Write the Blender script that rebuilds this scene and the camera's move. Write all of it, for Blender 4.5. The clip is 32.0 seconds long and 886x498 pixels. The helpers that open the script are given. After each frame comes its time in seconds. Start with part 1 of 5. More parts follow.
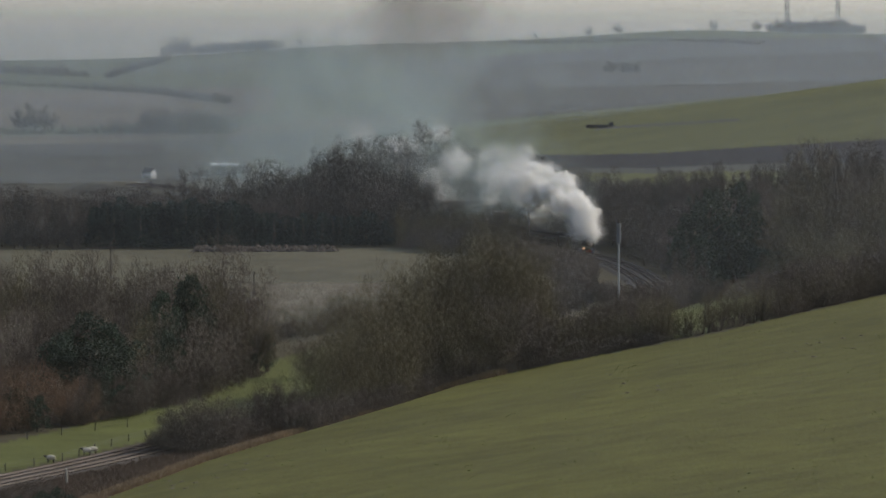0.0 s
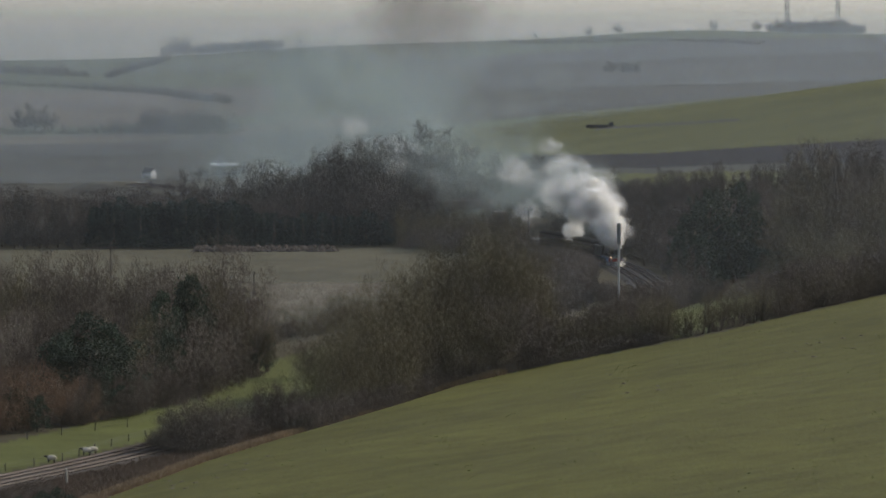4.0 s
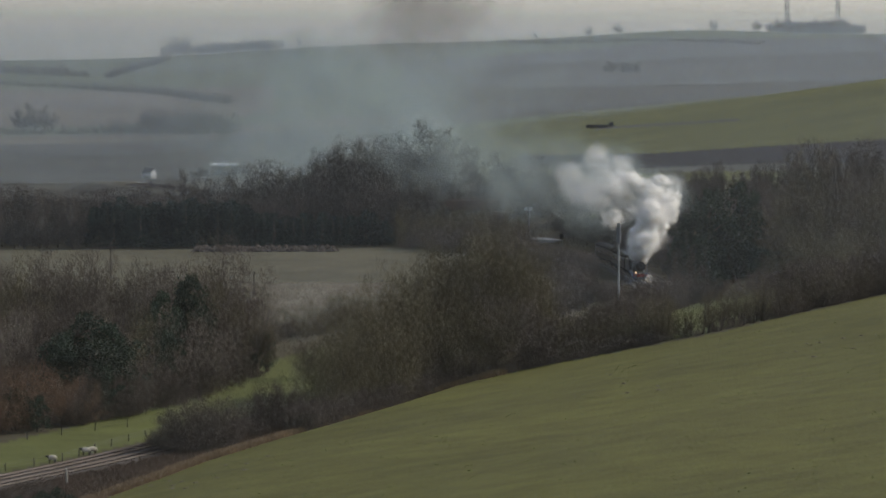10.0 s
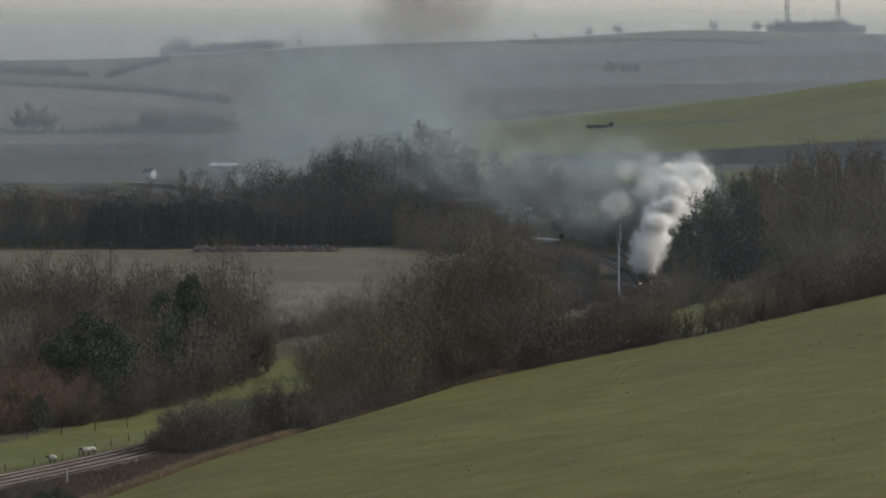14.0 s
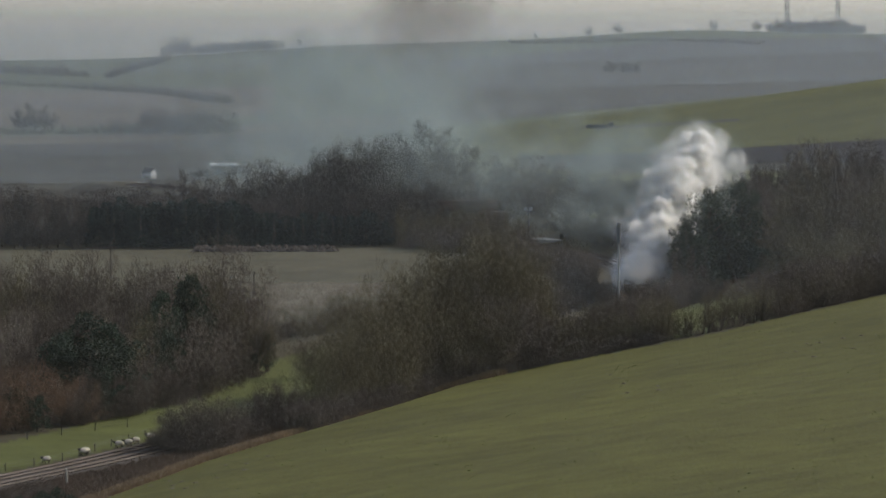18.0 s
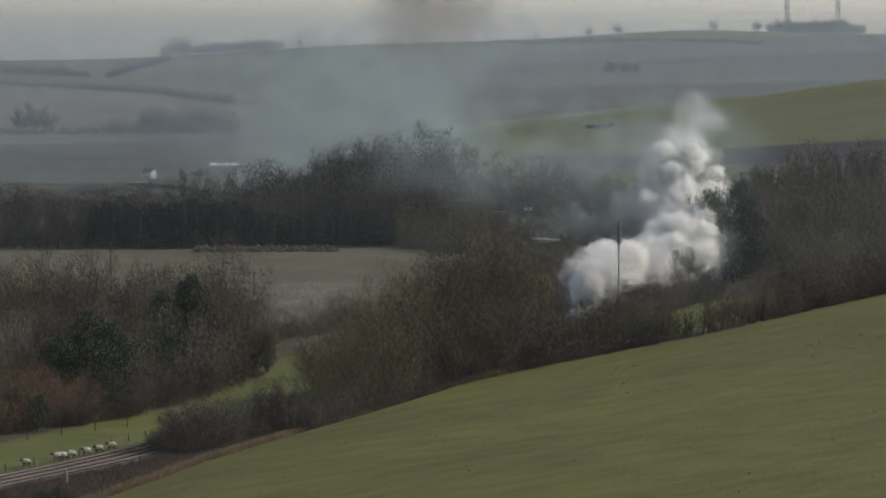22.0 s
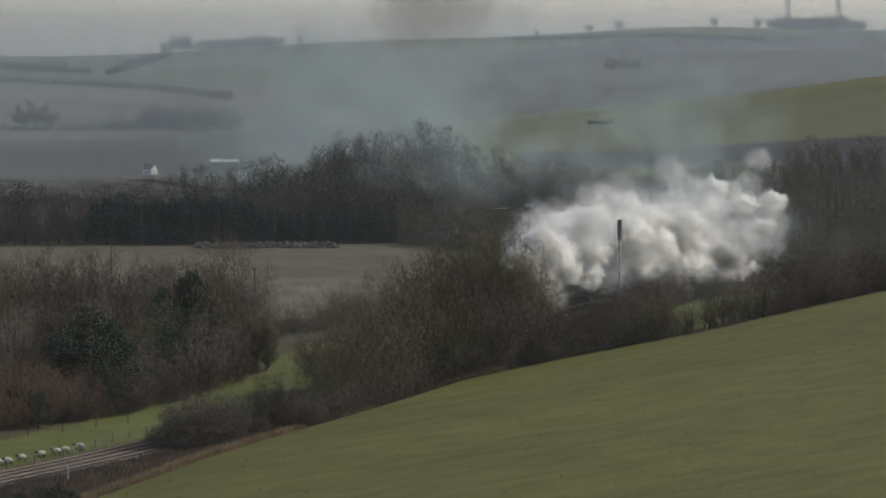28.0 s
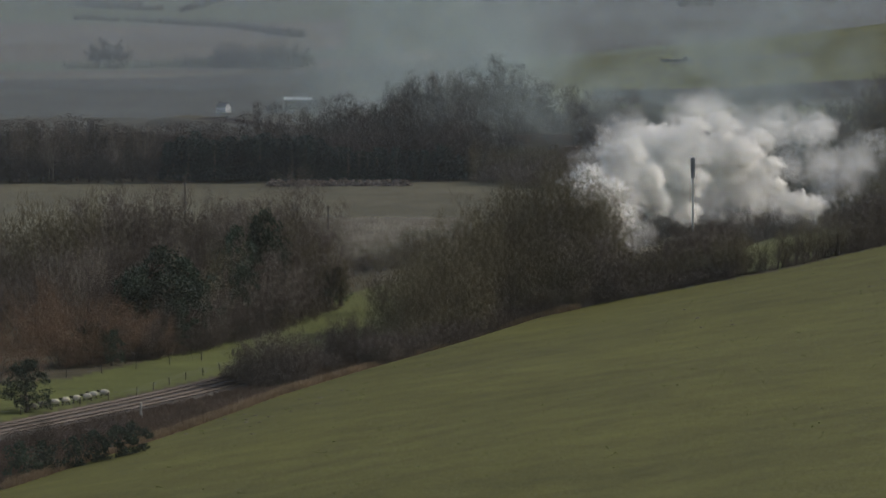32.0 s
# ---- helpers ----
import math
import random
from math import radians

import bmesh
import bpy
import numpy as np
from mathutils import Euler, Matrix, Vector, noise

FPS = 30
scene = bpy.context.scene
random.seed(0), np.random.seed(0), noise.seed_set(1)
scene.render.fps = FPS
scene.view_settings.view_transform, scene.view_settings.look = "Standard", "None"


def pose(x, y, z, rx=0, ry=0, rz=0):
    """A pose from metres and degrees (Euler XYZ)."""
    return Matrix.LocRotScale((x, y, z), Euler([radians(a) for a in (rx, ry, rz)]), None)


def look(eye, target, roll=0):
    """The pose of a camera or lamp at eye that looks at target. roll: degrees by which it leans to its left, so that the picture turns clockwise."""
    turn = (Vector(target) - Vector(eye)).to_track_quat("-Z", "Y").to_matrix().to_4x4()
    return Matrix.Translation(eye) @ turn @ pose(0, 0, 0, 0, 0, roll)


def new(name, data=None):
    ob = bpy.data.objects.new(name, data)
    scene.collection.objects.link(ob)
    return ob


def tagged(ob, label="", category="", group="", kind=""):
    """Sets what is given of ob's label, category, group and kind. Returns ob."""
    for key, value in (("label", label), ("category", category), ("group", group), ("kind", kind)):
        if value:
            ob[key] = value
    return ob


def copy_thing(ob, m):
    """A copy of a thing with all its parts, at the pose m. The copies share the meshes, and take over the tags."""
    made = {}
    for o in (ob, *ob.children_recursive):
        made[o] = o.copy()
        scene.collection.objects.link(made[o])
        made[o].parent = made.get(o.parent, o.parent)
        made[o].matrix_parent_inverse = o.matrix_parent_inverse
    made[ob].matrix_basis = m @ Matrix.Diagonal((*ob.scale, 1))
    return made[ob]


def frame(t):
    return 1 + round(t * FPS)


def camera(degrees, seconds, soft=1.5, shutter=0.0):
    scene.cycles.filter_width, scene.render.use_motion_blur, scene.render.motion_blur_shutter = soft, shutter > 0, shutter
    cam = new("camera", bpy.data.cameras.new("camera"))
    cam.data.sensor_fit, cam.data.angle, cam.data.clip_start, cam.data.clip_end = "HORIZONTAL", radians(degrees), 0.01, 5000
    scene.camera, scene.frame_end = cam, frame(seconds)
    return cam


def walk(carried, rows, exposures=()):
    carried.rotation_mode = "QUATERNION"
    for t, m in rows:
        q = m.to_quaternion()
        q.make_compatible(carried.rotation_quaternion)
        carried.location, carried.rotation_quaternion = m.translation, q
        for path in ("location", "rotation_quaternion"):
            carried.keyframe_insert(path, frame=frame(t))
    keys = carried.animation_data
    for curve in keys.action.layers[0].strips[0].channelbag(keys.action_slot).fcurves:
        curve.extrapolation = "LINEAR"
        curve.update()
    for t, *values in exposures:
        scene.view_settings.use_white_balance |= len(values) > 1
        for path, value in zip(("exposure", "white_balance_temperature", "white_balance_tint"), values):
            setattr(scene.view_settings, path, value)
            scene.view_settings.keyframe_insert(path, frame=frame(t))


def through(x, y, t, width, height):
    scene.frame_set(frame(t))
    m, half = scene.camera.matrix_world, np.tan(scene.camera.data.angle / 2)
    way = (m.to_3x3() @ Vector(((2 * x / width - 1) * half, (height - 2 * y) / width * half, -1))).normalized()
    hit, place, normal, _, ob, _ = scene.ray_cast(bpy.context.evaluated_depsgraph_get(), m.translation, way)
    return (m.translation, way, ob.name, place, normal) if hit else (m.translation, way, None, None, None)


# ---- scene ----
# ---- camera ----
# A tripod on a hilltop over a railway valley; x right, y away, z up, rail level near 0.
EYE_Z = 48.0
cam = camera(12.0, 32.0, soft=1.8)
TILT = 87.076
# seconds, degrees to the left, degrees down
PAN = [(0, 0, 0), (23, 0, 0), (23.5, 0.008, 0.002), (24, 0, 0), (24.5, -0.011, 0.004), (25, 0, 0.03), (25.5, -0.011, 0.039),
       (26.5, -0.006, 0.045), (27.5, 0.0, 0.05), (28, 0.01, 0.05), (28.5, 0.0, 0.032), (29, -0.011, 0.04), (29.5, 0.011, 0.054),
       (30, 0.046, 0.186), (30.5, 0.323, 0.323), (31, 0.446, 0.447), (31.5, 0.538, 0.755), (32, 1.006, 0.891)]
walk(cam, [(t, pose(0, 0, EYE_Z, TILT - d, 0, l)) for t, l, d in PAN], exposures=[(0, 0.0), (28, 0.0), (30, 0.0), (31, -0.05), (32, -0.17)])
scene.cycles.transparent_max_bounces = 256

# ---- light ----
SUN_EL, SUN_AZ = 30.0, 58.0    # height, and degrees to the right of straight ahead
world = bpy.data.worlds.new("sky")
scene.world = world
world.use_nodes = True
wn = world.node_tree
wn.nodes.clear()
sky = wn.nodes.new("ShaderNodeTexSky")
sky.sky_type, sky.sun_disc = "NISHITA", False
sky.sun_elevation, sky.sun_rotation = radians(SUN_EL), radians(SUN_AZ)
sky.air_density, sky.dust_density, sky.ozone_density, sky.altitude = 1.0, 0.9, 3.0, 60
bg = wn.nodes.new("ShaderNodeBackground")
bg.inputs["Strength"].default_value = 0.118
wo = wn.nodes.new("ShaderNodeOutputWorld")
pale = wn.nodes.new("ShaderNodeHueSaturation")     # milky winter air
pale.inputs["Saturation"].default_value = 0.6
wn.links.new(sky.outputs[0], pale.inputs["Color"])
cool = wn.nodes.new("ShaderNodeVectorMath")
cool.operation = "MULTIPLY"
cool.inputs[1].default_value = (0.98, 1.0, 1.04)
wn.links.new(pale.outputs[0], cool.inputs[0])
wn.links.new(cool.outputs[0], bg.inputs["Color"])
wn.links.new(bg.outputs[0], wo.inputs["Surface"])
sun = new("sun", bpy.data.lights.new("sun", "SUN"))
sun.data.energy, sun.data.angle, sun.data.color = 3.6, radians(0.6), (1.0, 0.93, 0.81)
sa, se = radians(SUN_AZ), radians(SUN_EL)
sun.matrix_world = look((0, 0, 200), (-math.sin(sa) * math.cos(se), -math.cos(sa) * math.cos(se), 200 - math.sin(se)))

# ---- materials ----
def shader(name, base, rough=0.9, scale=1.0, vary=0.25, metal=0.0, bump=0.0, bump_scale=20.0, random_tint=0.0, spec=0.3, coords="Object"):
    """A surface with broad and fine variation round its base colour."""
    m = bpy.data.materials.new(name)
    m.use_nodes = True
    nt = m.node_tree
    p = nt.nodes["Principled BSDF"]
    p.inputs["Roughness"].default_value, p.inputs["Metallic"].default_value = rough, metal
    p.inputs["Specular IOR Level"].default_value = spec
    tc = nt.nodes.new("ShaderNodeTexCoord")
    broad, fine = nt.nodes.new("ShaderNodeTexNoise"), nt.nodes.new("ShaderNodeTexNoise")
    broad.inputs["Scale"].default_value, fine.inputs["Scale"].default_value = 0.35 * scale, 4.0 * scale
    broad.inputs["Detail"].default_value, fine.inputs["Detail"].default_value = 3, 5
    add = nt.nodes.new("ShaderNodeMath")
    add.operation = "ADD"
    rng = nt.nodes.new("ShaderNodeMapRange")
    rng.inputs[1].default_value, rng.inputs[2].default_value = 0.7, 1.3
    rng.inputs[3].default_value, rng.inputs[4].default_value = 1 - vary, 1 + vary
    for n in (broad, fine):
        nt.links.new(tc.outputs[coords], n.inputs["Vector"])
    nt.links.new(broad.outputs["Fac"], add.inputs[0])
    nt.links.new(fine.outputs["Fac"], add.inputs[1])
    nt.links.new(add.outputs[0], rng.inputs[0])
    mul = nt.nodes.new("ShaderNodeVectorMath")
    mul.operation = "SCALE"
    mul.inputs[0].default_value = base
    value = rng.outputs[0]
    if random_tint:
        oi = nt.nodes.new("ShaderNodeObjectInfo")
        r2 = nt.nodes.new("ShaderNodeMapRange")
        r2.inputs[3].default_value, r2.inputs[4].default_value = 1 - random_tint, 1 + random_tint
        nt.links.new(oi.outputs["Random"], r2.inputs[0])
        m2 = nt.nodes.new("ShaderNodeMath")
        m2.operation = "MULTIPLY"
        nt.links.new(value, m2.inputs[0])
        nt.links.new(r2.outputs[0], m2.inputs[1])
        value = m2.outputs[0]
    nt.links.new(value, mul.inputs["Scale"])
    nt.links.new(mul.outputs[0], p.inputs["Base Color"])
    if bump:
        b, bn = nt.nodes.new("ShaderNodeBump"), nt.nodes.new("ShaderNodeTexNoise")
        bn.inputs["Scale"].default_value, bn.inputs["Detail"].default_value = bump_scale, 4
        b.inputs["Strength"].default_value = bump
        nt.links.new(tc.outputs[coords], bn.inputs["Vector"])
        nt.links.new(bn.outputs["Fac"], b.inputs["Height"])
        nt.links.new(b.outputs[0], p.inputs["Normal"])
    return m


def foliage(name, base, through=0.25, tint=0.25):
    """Leaves: matt, with some light coming through."""
    m = shader(name, base, 0.75, 0.6, 0.35, random_tint=tint, spec=0.2)
    nt = m.node_tree
    p = nt.nodes["Principled BSDF"]
    tr, mix = nt.nodes.new("ShaderNodeBsdfTranslucent"), nt.nodes.new("ShaderNodeMixShader")
    mix.inputs[0].default_value = through
    nt.links.new(p.inputs["Base Color"].links[0].from_socket, tr.inputs["Color"])
    nt.links.new(p.outputs[0], mix.inputs[1])
    nt.links.new(tr.outputs[0], mix.inputs[2])
    nt.links.new(mix.outputs[0], nt.nodes["Material Output"].inputs["Surface"])
    return m


def vapour(name, color, hides=1.0, glow_through=0.5, fade=None, end=None):
    """Steam and smoke droplets, or a sheet imitating haze: a white scatterer that hides part of what is behind; fade:
    heights between which it thins out.
    """
    m = bpy.data.materials.new(name)
    m.use_nodes = True
    nt = m.node_tree
    nt.nodes.clear()
    out = nt.nodes.new("ShaderNodeOutputMaterial")
    di, tl, tp = (nt.nodes.new(k) for k in ("ShaderNodeBsdfDiffuse", "ShaderNodeBsdfTranslucent", "ShaderNodeBsdfTransparent"))
    di.inputs["Color"].default_value = tl.inputs["Color"].default_value = (*color, 1)
    lit = nt.nodes.new("ShaderNodeMixShader")
    lit.inputs[0].default_value = glow_through
    nt.links.new(di.outputs[0], lit.inputs[1])
    nt.links.new(tl.outputs[0], lit.inputs[2])
    if hides >= 1:
        nt.links.new(lit.outputs[0], out.inputs["Surface"])
        return m
    mix = nt.nodes.new("ShaderNodeMixShader")
    mix.inputs[0].default_value = hides
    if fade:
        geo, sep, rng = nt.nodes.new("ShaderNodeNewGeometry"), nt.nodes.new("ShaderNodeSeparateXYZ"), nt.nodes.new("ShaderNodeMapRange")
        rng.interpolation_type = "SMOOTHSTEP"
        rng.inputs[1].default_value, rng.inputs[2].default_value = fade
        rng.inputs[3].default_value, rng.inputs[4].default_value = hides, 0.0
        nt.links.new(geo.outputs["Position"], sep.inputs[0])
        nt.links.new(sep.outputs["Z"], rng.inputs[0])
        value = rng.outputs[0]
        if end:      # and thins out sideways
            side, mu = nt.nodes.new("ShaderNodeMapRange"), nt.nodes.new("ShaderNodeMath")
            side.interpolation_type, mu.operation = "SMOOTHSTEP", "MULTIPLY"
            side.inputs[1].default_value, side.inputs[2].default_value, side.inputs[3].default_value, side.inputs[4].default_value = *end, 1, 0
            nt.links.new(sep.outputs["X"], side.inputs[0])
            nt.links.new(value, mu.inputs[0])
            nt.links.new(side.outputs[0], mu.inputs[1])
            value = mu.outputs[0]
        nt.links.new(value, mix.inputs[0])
    nt.links.new(tp.outputs[0], mix.inputs[1])
    nt.links.new(lit.outputs[0], mix.inputs[2])
    nt.links.new(mix.outputs[0], out.inputs["Surface"])
    return m


def ground_material():
    """Soil and grass: each field's own colour, broken up by tussocks, drill lines and fine grain."""
    m = bpy.data.materials.new("ground")
    m.use_nodes = True
    nt = m.node_tree
    p = nt.nodes["Principled BSDF"]
    p.inputs["Roughness"].default_value, p.inputs["Specular IOR Level"].default_value = 0.95, 0.1
    geo, at = nt.nodes.new("ShaderNodeNewGeometry"), nt.nodes.new("ShaderNodeAttribute")
    at.attribute_name = "field"
    value = None
    for scale, low, high in ((0.018, 0.86, 1.14), (0.16, 0.84, 1.16), (1.3, 0.88, 1.12)):
        n, r = nt.nodes.new("ShaderNodeTexNoise"), nt.nodes.new("ShaderNodeMapRange")
        n.inputs["Scale"].default_value, n.inputs["Detail"].default_value = scale, 4
        r.inputs[1].default_value, r.inputs[2].default_value, r.inputs[3].default_value, r.inputs[4].default_value = 0.3, 0.7, low, high
        nt.links.new(geo.outputs["Position"], n.inputs["Vector"])
        nt.links.new(n.outputs["Fac"], r.inputs[0])
        if value is None:
            value = r.outputs[0]
        else:
            mu = nt.nodes.new("ShaderNodeMath")
            mu.operation = "MULTIPLY"
            nt.links.new(value, mu.inputs[0])
            nt.links.new(r.outputs[0], mu.inputs[1])
            value = mu.outputs[0]
    mul = nt.nodes.new("ShaderNodeVectorMath")
    mul.operation = "SCALE"
    nt.links.new(at.outputs["Color"], mul.inputs[0])
    nt.links.new(value, mul.inputs["Scale"])
    nt.links.new(mul.outputs[0], p.inputs["Base Color"])
    b, bn = nt.nodes.new("ShaderNodeBump"), nt.nodes.new("ShaderNodeTexNoise")
    bn.inputs["Scale"].default_value, bn.inputs["Detail"].default_value = 2.2, 5
    b.inputs["Strength"].default_value, b.inputs["Distance"].default_value = 0.35, 0.3
    nt.links.new(geo.outputs["Position"], bn.inputs["Vector"])
    nt.links.new(bn.outputs["Fac"], b.inputs["Height"])
    nt.links.new(b.outputs[0], p.inputs["Normal"])
    return m


GROUND = ground_material()
BARK = shader("bark", (0.1, 0.084, 0.066), 0.95, 1.5, 0.35, random_tint=0.3)
BARK_PALE = shader("pale_bark", (0.21, 0.18, 0.14), 0.95, 1.5, 0.45, random_tint=0.3)
TWIG = shader("twig", (0.132, 0.104, 0.082), 0.95, 0.6, 0.3, random_tint=0.45)
TWIG_OLIVE = shader("twig_olive", (0.148, 0.122, 0.07), 0.95, 0.6, 0.3, random_tint=0.35)
TWIG_DARK = shader("twig_dark", (0.122, 0.097, 0.077), 0.95, 0.6, 0.3, random_tint=0.35)
TWIG_RED = shader("twig_red", (0.23, 0.145, 0.09), 0.95, 0.6, 0.3, random_tint=0.15)
TWIG_WOOD = shader("twig_wood", (0.092, 0.077, 0.066), 0.95, 0.5, 0.3, random_tint=0.3)
TWIG_FAR = shader("twig_far", (0.135, 0.118, 0.1), 0.95, 0.3, 0.25, random_tint=0.3)
IVY = foliage("ivy", (0.042, 0.058, 0.04))
CONIFER = foliage("conifer_needles", (0.03, 0.045, 0.038), 0.2)
REED = foliage("pale_reed", (0.3, 0.27, 0.215), 0.3, 0.2)
STRAW = foliage("dry_grass", (0.24, 0.175, 0.11), 0.3, 0.25)
GRASS_BLADE = foliage("grass_blade", (0.1, 0.13, 0.04), 0.3, 0.2)
BALLAST = shader("ballast", (0.05, 0.041, 0.035), 0.95, 2.0, 0.3, bump=0.8, bump_scale=12)
SLEEPER = shader("sleeper", (0.08, 0.065, 0.055), 0.9, 3.0, 0.3, random_tint=0.25)
RAIL = shader("rail_steel", (0.1, 0.075, 0.06), 0.6, 1.0, 0.2, metal=0.3)
LOCO_PAINT = shader("loco_paint", (0.018, 0.02, 0.022), 0.35, 0.6, 0.4, spec=0.5)
LOCO_BLUE = shader("blue_paint", (0.05, 0.14, 0.32), 0.4, 1.0, 0.3, spec=0.5)
LOCO_RED = shader("buffer_beam_red", (0.25, 0.03, 0.02), 0.5, 1.0, 0.3)
SOOT = shader("soot_black", (0.012, 0.012, 0.012), 0.7, 1.0, 0.3)
COACH_PAINT = shader("coach_maroon", (0.025, 0.014, 0.013), 0.4, 0.4, 0.3, spec=0.5)
COACH_ROOF = shader("coach_roof", (0.014, 0.014, 0.015), 0.95, 0.5, 0.3, spec=0.08)
GLASS = shader("window_glass", (0.02, 0.025, 0.03), 0.1, 1.0, 0.1, spec=0.8)
STEEL = shader("worn_steel", (0.2, 0.2, 0.2), 0.5, 2.0, 0.3, metal=0.5)
GALV = shader("galvanised", (0.42, 0.42, 0.4), 0.55, 2.0, 0.15, metal=0.3)
MAST_GREY = shader("mast_grey", (0.16, 0.165, 0.17), 0.6, 1.0, 0.15)
WOOD_POST = shader("weathered_wood", (0.1, 0.088, 0.075), 0.9, 3.0, 0.35, random_tint=0.2)
PALE_POST = shader("pale_concrete", (0.3, 0.28, 0.24), 0.85, 3.0, 0.3)
BRICK = shader("dark_brick", (0.13, 0.085, 0.065), 0.9, 1.5, 0.35)
WHITEWASH = shader("whitewash", (0.8, 0.79, 0.75), 0.85, 0.5, 0.1)
SLATE = shader("slate_roof", (0.14, 0.13, 0.13), 0.7, 0.6, 0.25)
TIN = shader("pale_tin_roof", (0.55, 0.56, 0.56), 0.45, 0.4, 0.12)
BARN_WALL = shader("barn_boards", (0.12, 0.1, 0.085), 0.9, 0.8, 0.3)
WOOL = shader("wool", (0.6, 0.54, 0.42), 0.95, 4.0, 0.2, bump=0.6, bump_scale=30, random_tint=0.1)
SHEEP_DARK = shader("sheep_face", (0.05, 0.045, 0.04), 0.9, 4.0, 0.3)
RUBBLE = shader("chalk_rubble", (0.19, 0.15, 0.12), 0.95, 1.0, 0.4, random_tint=0.3)
GRIT = shader("pale_gravel", (0.27, 0.275, 0.27), 0.95, 0.6, 0.2)
STEAM = vapour("steam", (0.998, 0.99, 0.965), 0.2, 0.8)
THIN_STEAM = vapour("thin_steam", (0.98, 0.97, 0.95), 0.035, 0.7)
SMOKE = vapour("thin_smoke", (0.46, 0.545, 0.54), 0.011)
DARK_SMOKE = vapour("brown_smoke", (0.34, 0.32, 0.3), 0.009)
BRAMBLE = foliage("bramble", (0.13, 0.095, 0.07), 0.2, 0.3)
# tints of the added haze sheets; the nearest only lifts the dark tones
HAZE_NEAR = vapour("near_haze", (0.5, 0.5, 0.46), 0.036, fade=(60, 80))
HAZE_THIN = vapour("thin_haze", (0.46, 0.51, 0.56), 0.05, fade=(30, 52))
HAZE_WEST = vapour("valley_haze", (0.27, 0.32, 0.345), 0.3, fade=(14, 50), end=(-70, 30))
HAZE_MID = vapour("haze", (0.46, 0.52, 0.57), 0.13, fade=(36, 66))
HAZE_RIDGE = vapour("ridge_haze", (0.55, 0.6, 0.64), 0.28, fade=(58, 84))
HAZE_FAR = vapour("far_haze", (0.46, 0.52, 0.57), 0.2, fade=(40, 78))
LAMP_GLOW = bpy.data.materials.new("headlamp_glow")
LAMP_GLOW.use_nodes = True
LAMP_GLOW.node_tree.nodes["Principled BSDF"].inputs["Emission Color"].default_value = (1.0, 0.5, 0.2, 1)
LAMP_GLOW.node_tree.nodes["Principled BSDF"].inputs["Emission Strength"].default_value = 3.0

# ---- the lie of the land ----
def smooth(x):
    x = np.clip(x, 0, 1)
    return x * x * (3 - 2 * x)


# the railway's line in plan, from far to near
LINE = np.array([(-95, 1220), (-36, 1080), (-12.5, 1000), (5.8, 940), (18.4, 900), (31.4, 851), (36.4, 808), (38.3, 760), (34.6, 718),
                 (22.8, 670), (-3.7, 572), (-33, 487), (-47.5, 452), (-63, 420), (-108, 340), (-165, 250)], float)


def fine_line(points, n=14):
    """A smooth curve through the points (Catmull-Rom)."""
    p = np.vstack([2 * points[0] - points[1], points, 2 * points[-1] - points[-2]])
    out = []
    for i in range(1, len(p) - 2):
        for t in np.linspace(0, 1, n, endpoint=False):
            a, b, c, d = p[i - 1], p[i], p[i + 1], p[i + 2]
            out.append(0.5 * (2 * b + (c - a) * t + (2 * a - 5 * b + 4 * c - d) * t * t + (3 * b - a - 3 * c + d) * t ** 3))
    out.append(points[-1])
    return np.array(out)


TRACK = fine_line(LINE)
for _ in range(25):      # ease the curve
    TRACK[1:-1] = 0.25 * TRACK[:-2] + 0.5 * TRACK[1:-1] + 0.25 * TRACK[2:]
TRACK_S = np.concatenate([[0], np.cumsum(np.hypot(*np.diff(TRACK, axis=0).T))])


def rail_z(y):
    """Height of the rails: a gentle climb up the valley."""
    return 0.2 + (np.asarray(y, float) - 472) * 0.0073


def on_track(s, side=0.0):
    """Place and heading at s metres along the line (towards the camera), shifted to the side of the way."""
    x, y = np.interp(s, TRACK_S, TRACK[:, 0]), np.interp(s, TRACK_S, TRACK[:, 1])
    xa, ya = np.interp(s - 2, TRACK_S, TRACK[:, 0]), np.interp(s - 2, TRACK_S, TRACK[:, 1])
    xb, yb = np.interp(s + 2, TRACK_S, TRACK[:, 0]), np.interp(s + 2, TRACK_S, TRACK[:, 1])
    h = np.arctan2(yb - ya, xb - xa)
    return x - np.sin(h) * side, y + np.cos(h) * side, h


def track_gap(x, y):
    """Distance in plan to the railway's centre line."""
    best = np.full(np.shape(x), 1e9)
    for (ax, ay), (bx, by) in zip(TRACK[:-1:4], list(TRACK[4::4]) + [TRACK[-1]]):
        ux, uy = bx - ax, by - ay
        t = np.clip(((x - ax) * ux + (y - ay) * uy) / (ux * ux + uy * uy + 1e-9), 0, 1)
        best = np.minimum(best, np.hypot(x - ax - t * ux, y - ay - t * uy))
    return best


# height against distance for the valley's west side, its middle and its east side
WEST = ([0, 950, 1400, 1900, 2600, 3300, 3500, 4000, 4900], [-3, 3.2, 2, 4, 17, 28, 28.5, 5, -20])
MIDDLE = ([0, 950, 1200, 1500, 2000, 2700, 3400, 3550, 4000, 4900], [-3, 3.4, 4.5, 8, 14, 26, 40.3, 40.5, 15, -20])
EAST = ([0, 560, 700, 800, 950, 1000, 1100, 1300, 1500, 1560, 1900, 2200, 2700, 3400, 3550, 4000, 4900],
        [-2, 5, 8, 11, 15, 16.5, 18.6, 22.6, 26.8, 27.2, 19, 22, 34, 46.6, 46.8, 15, -20])


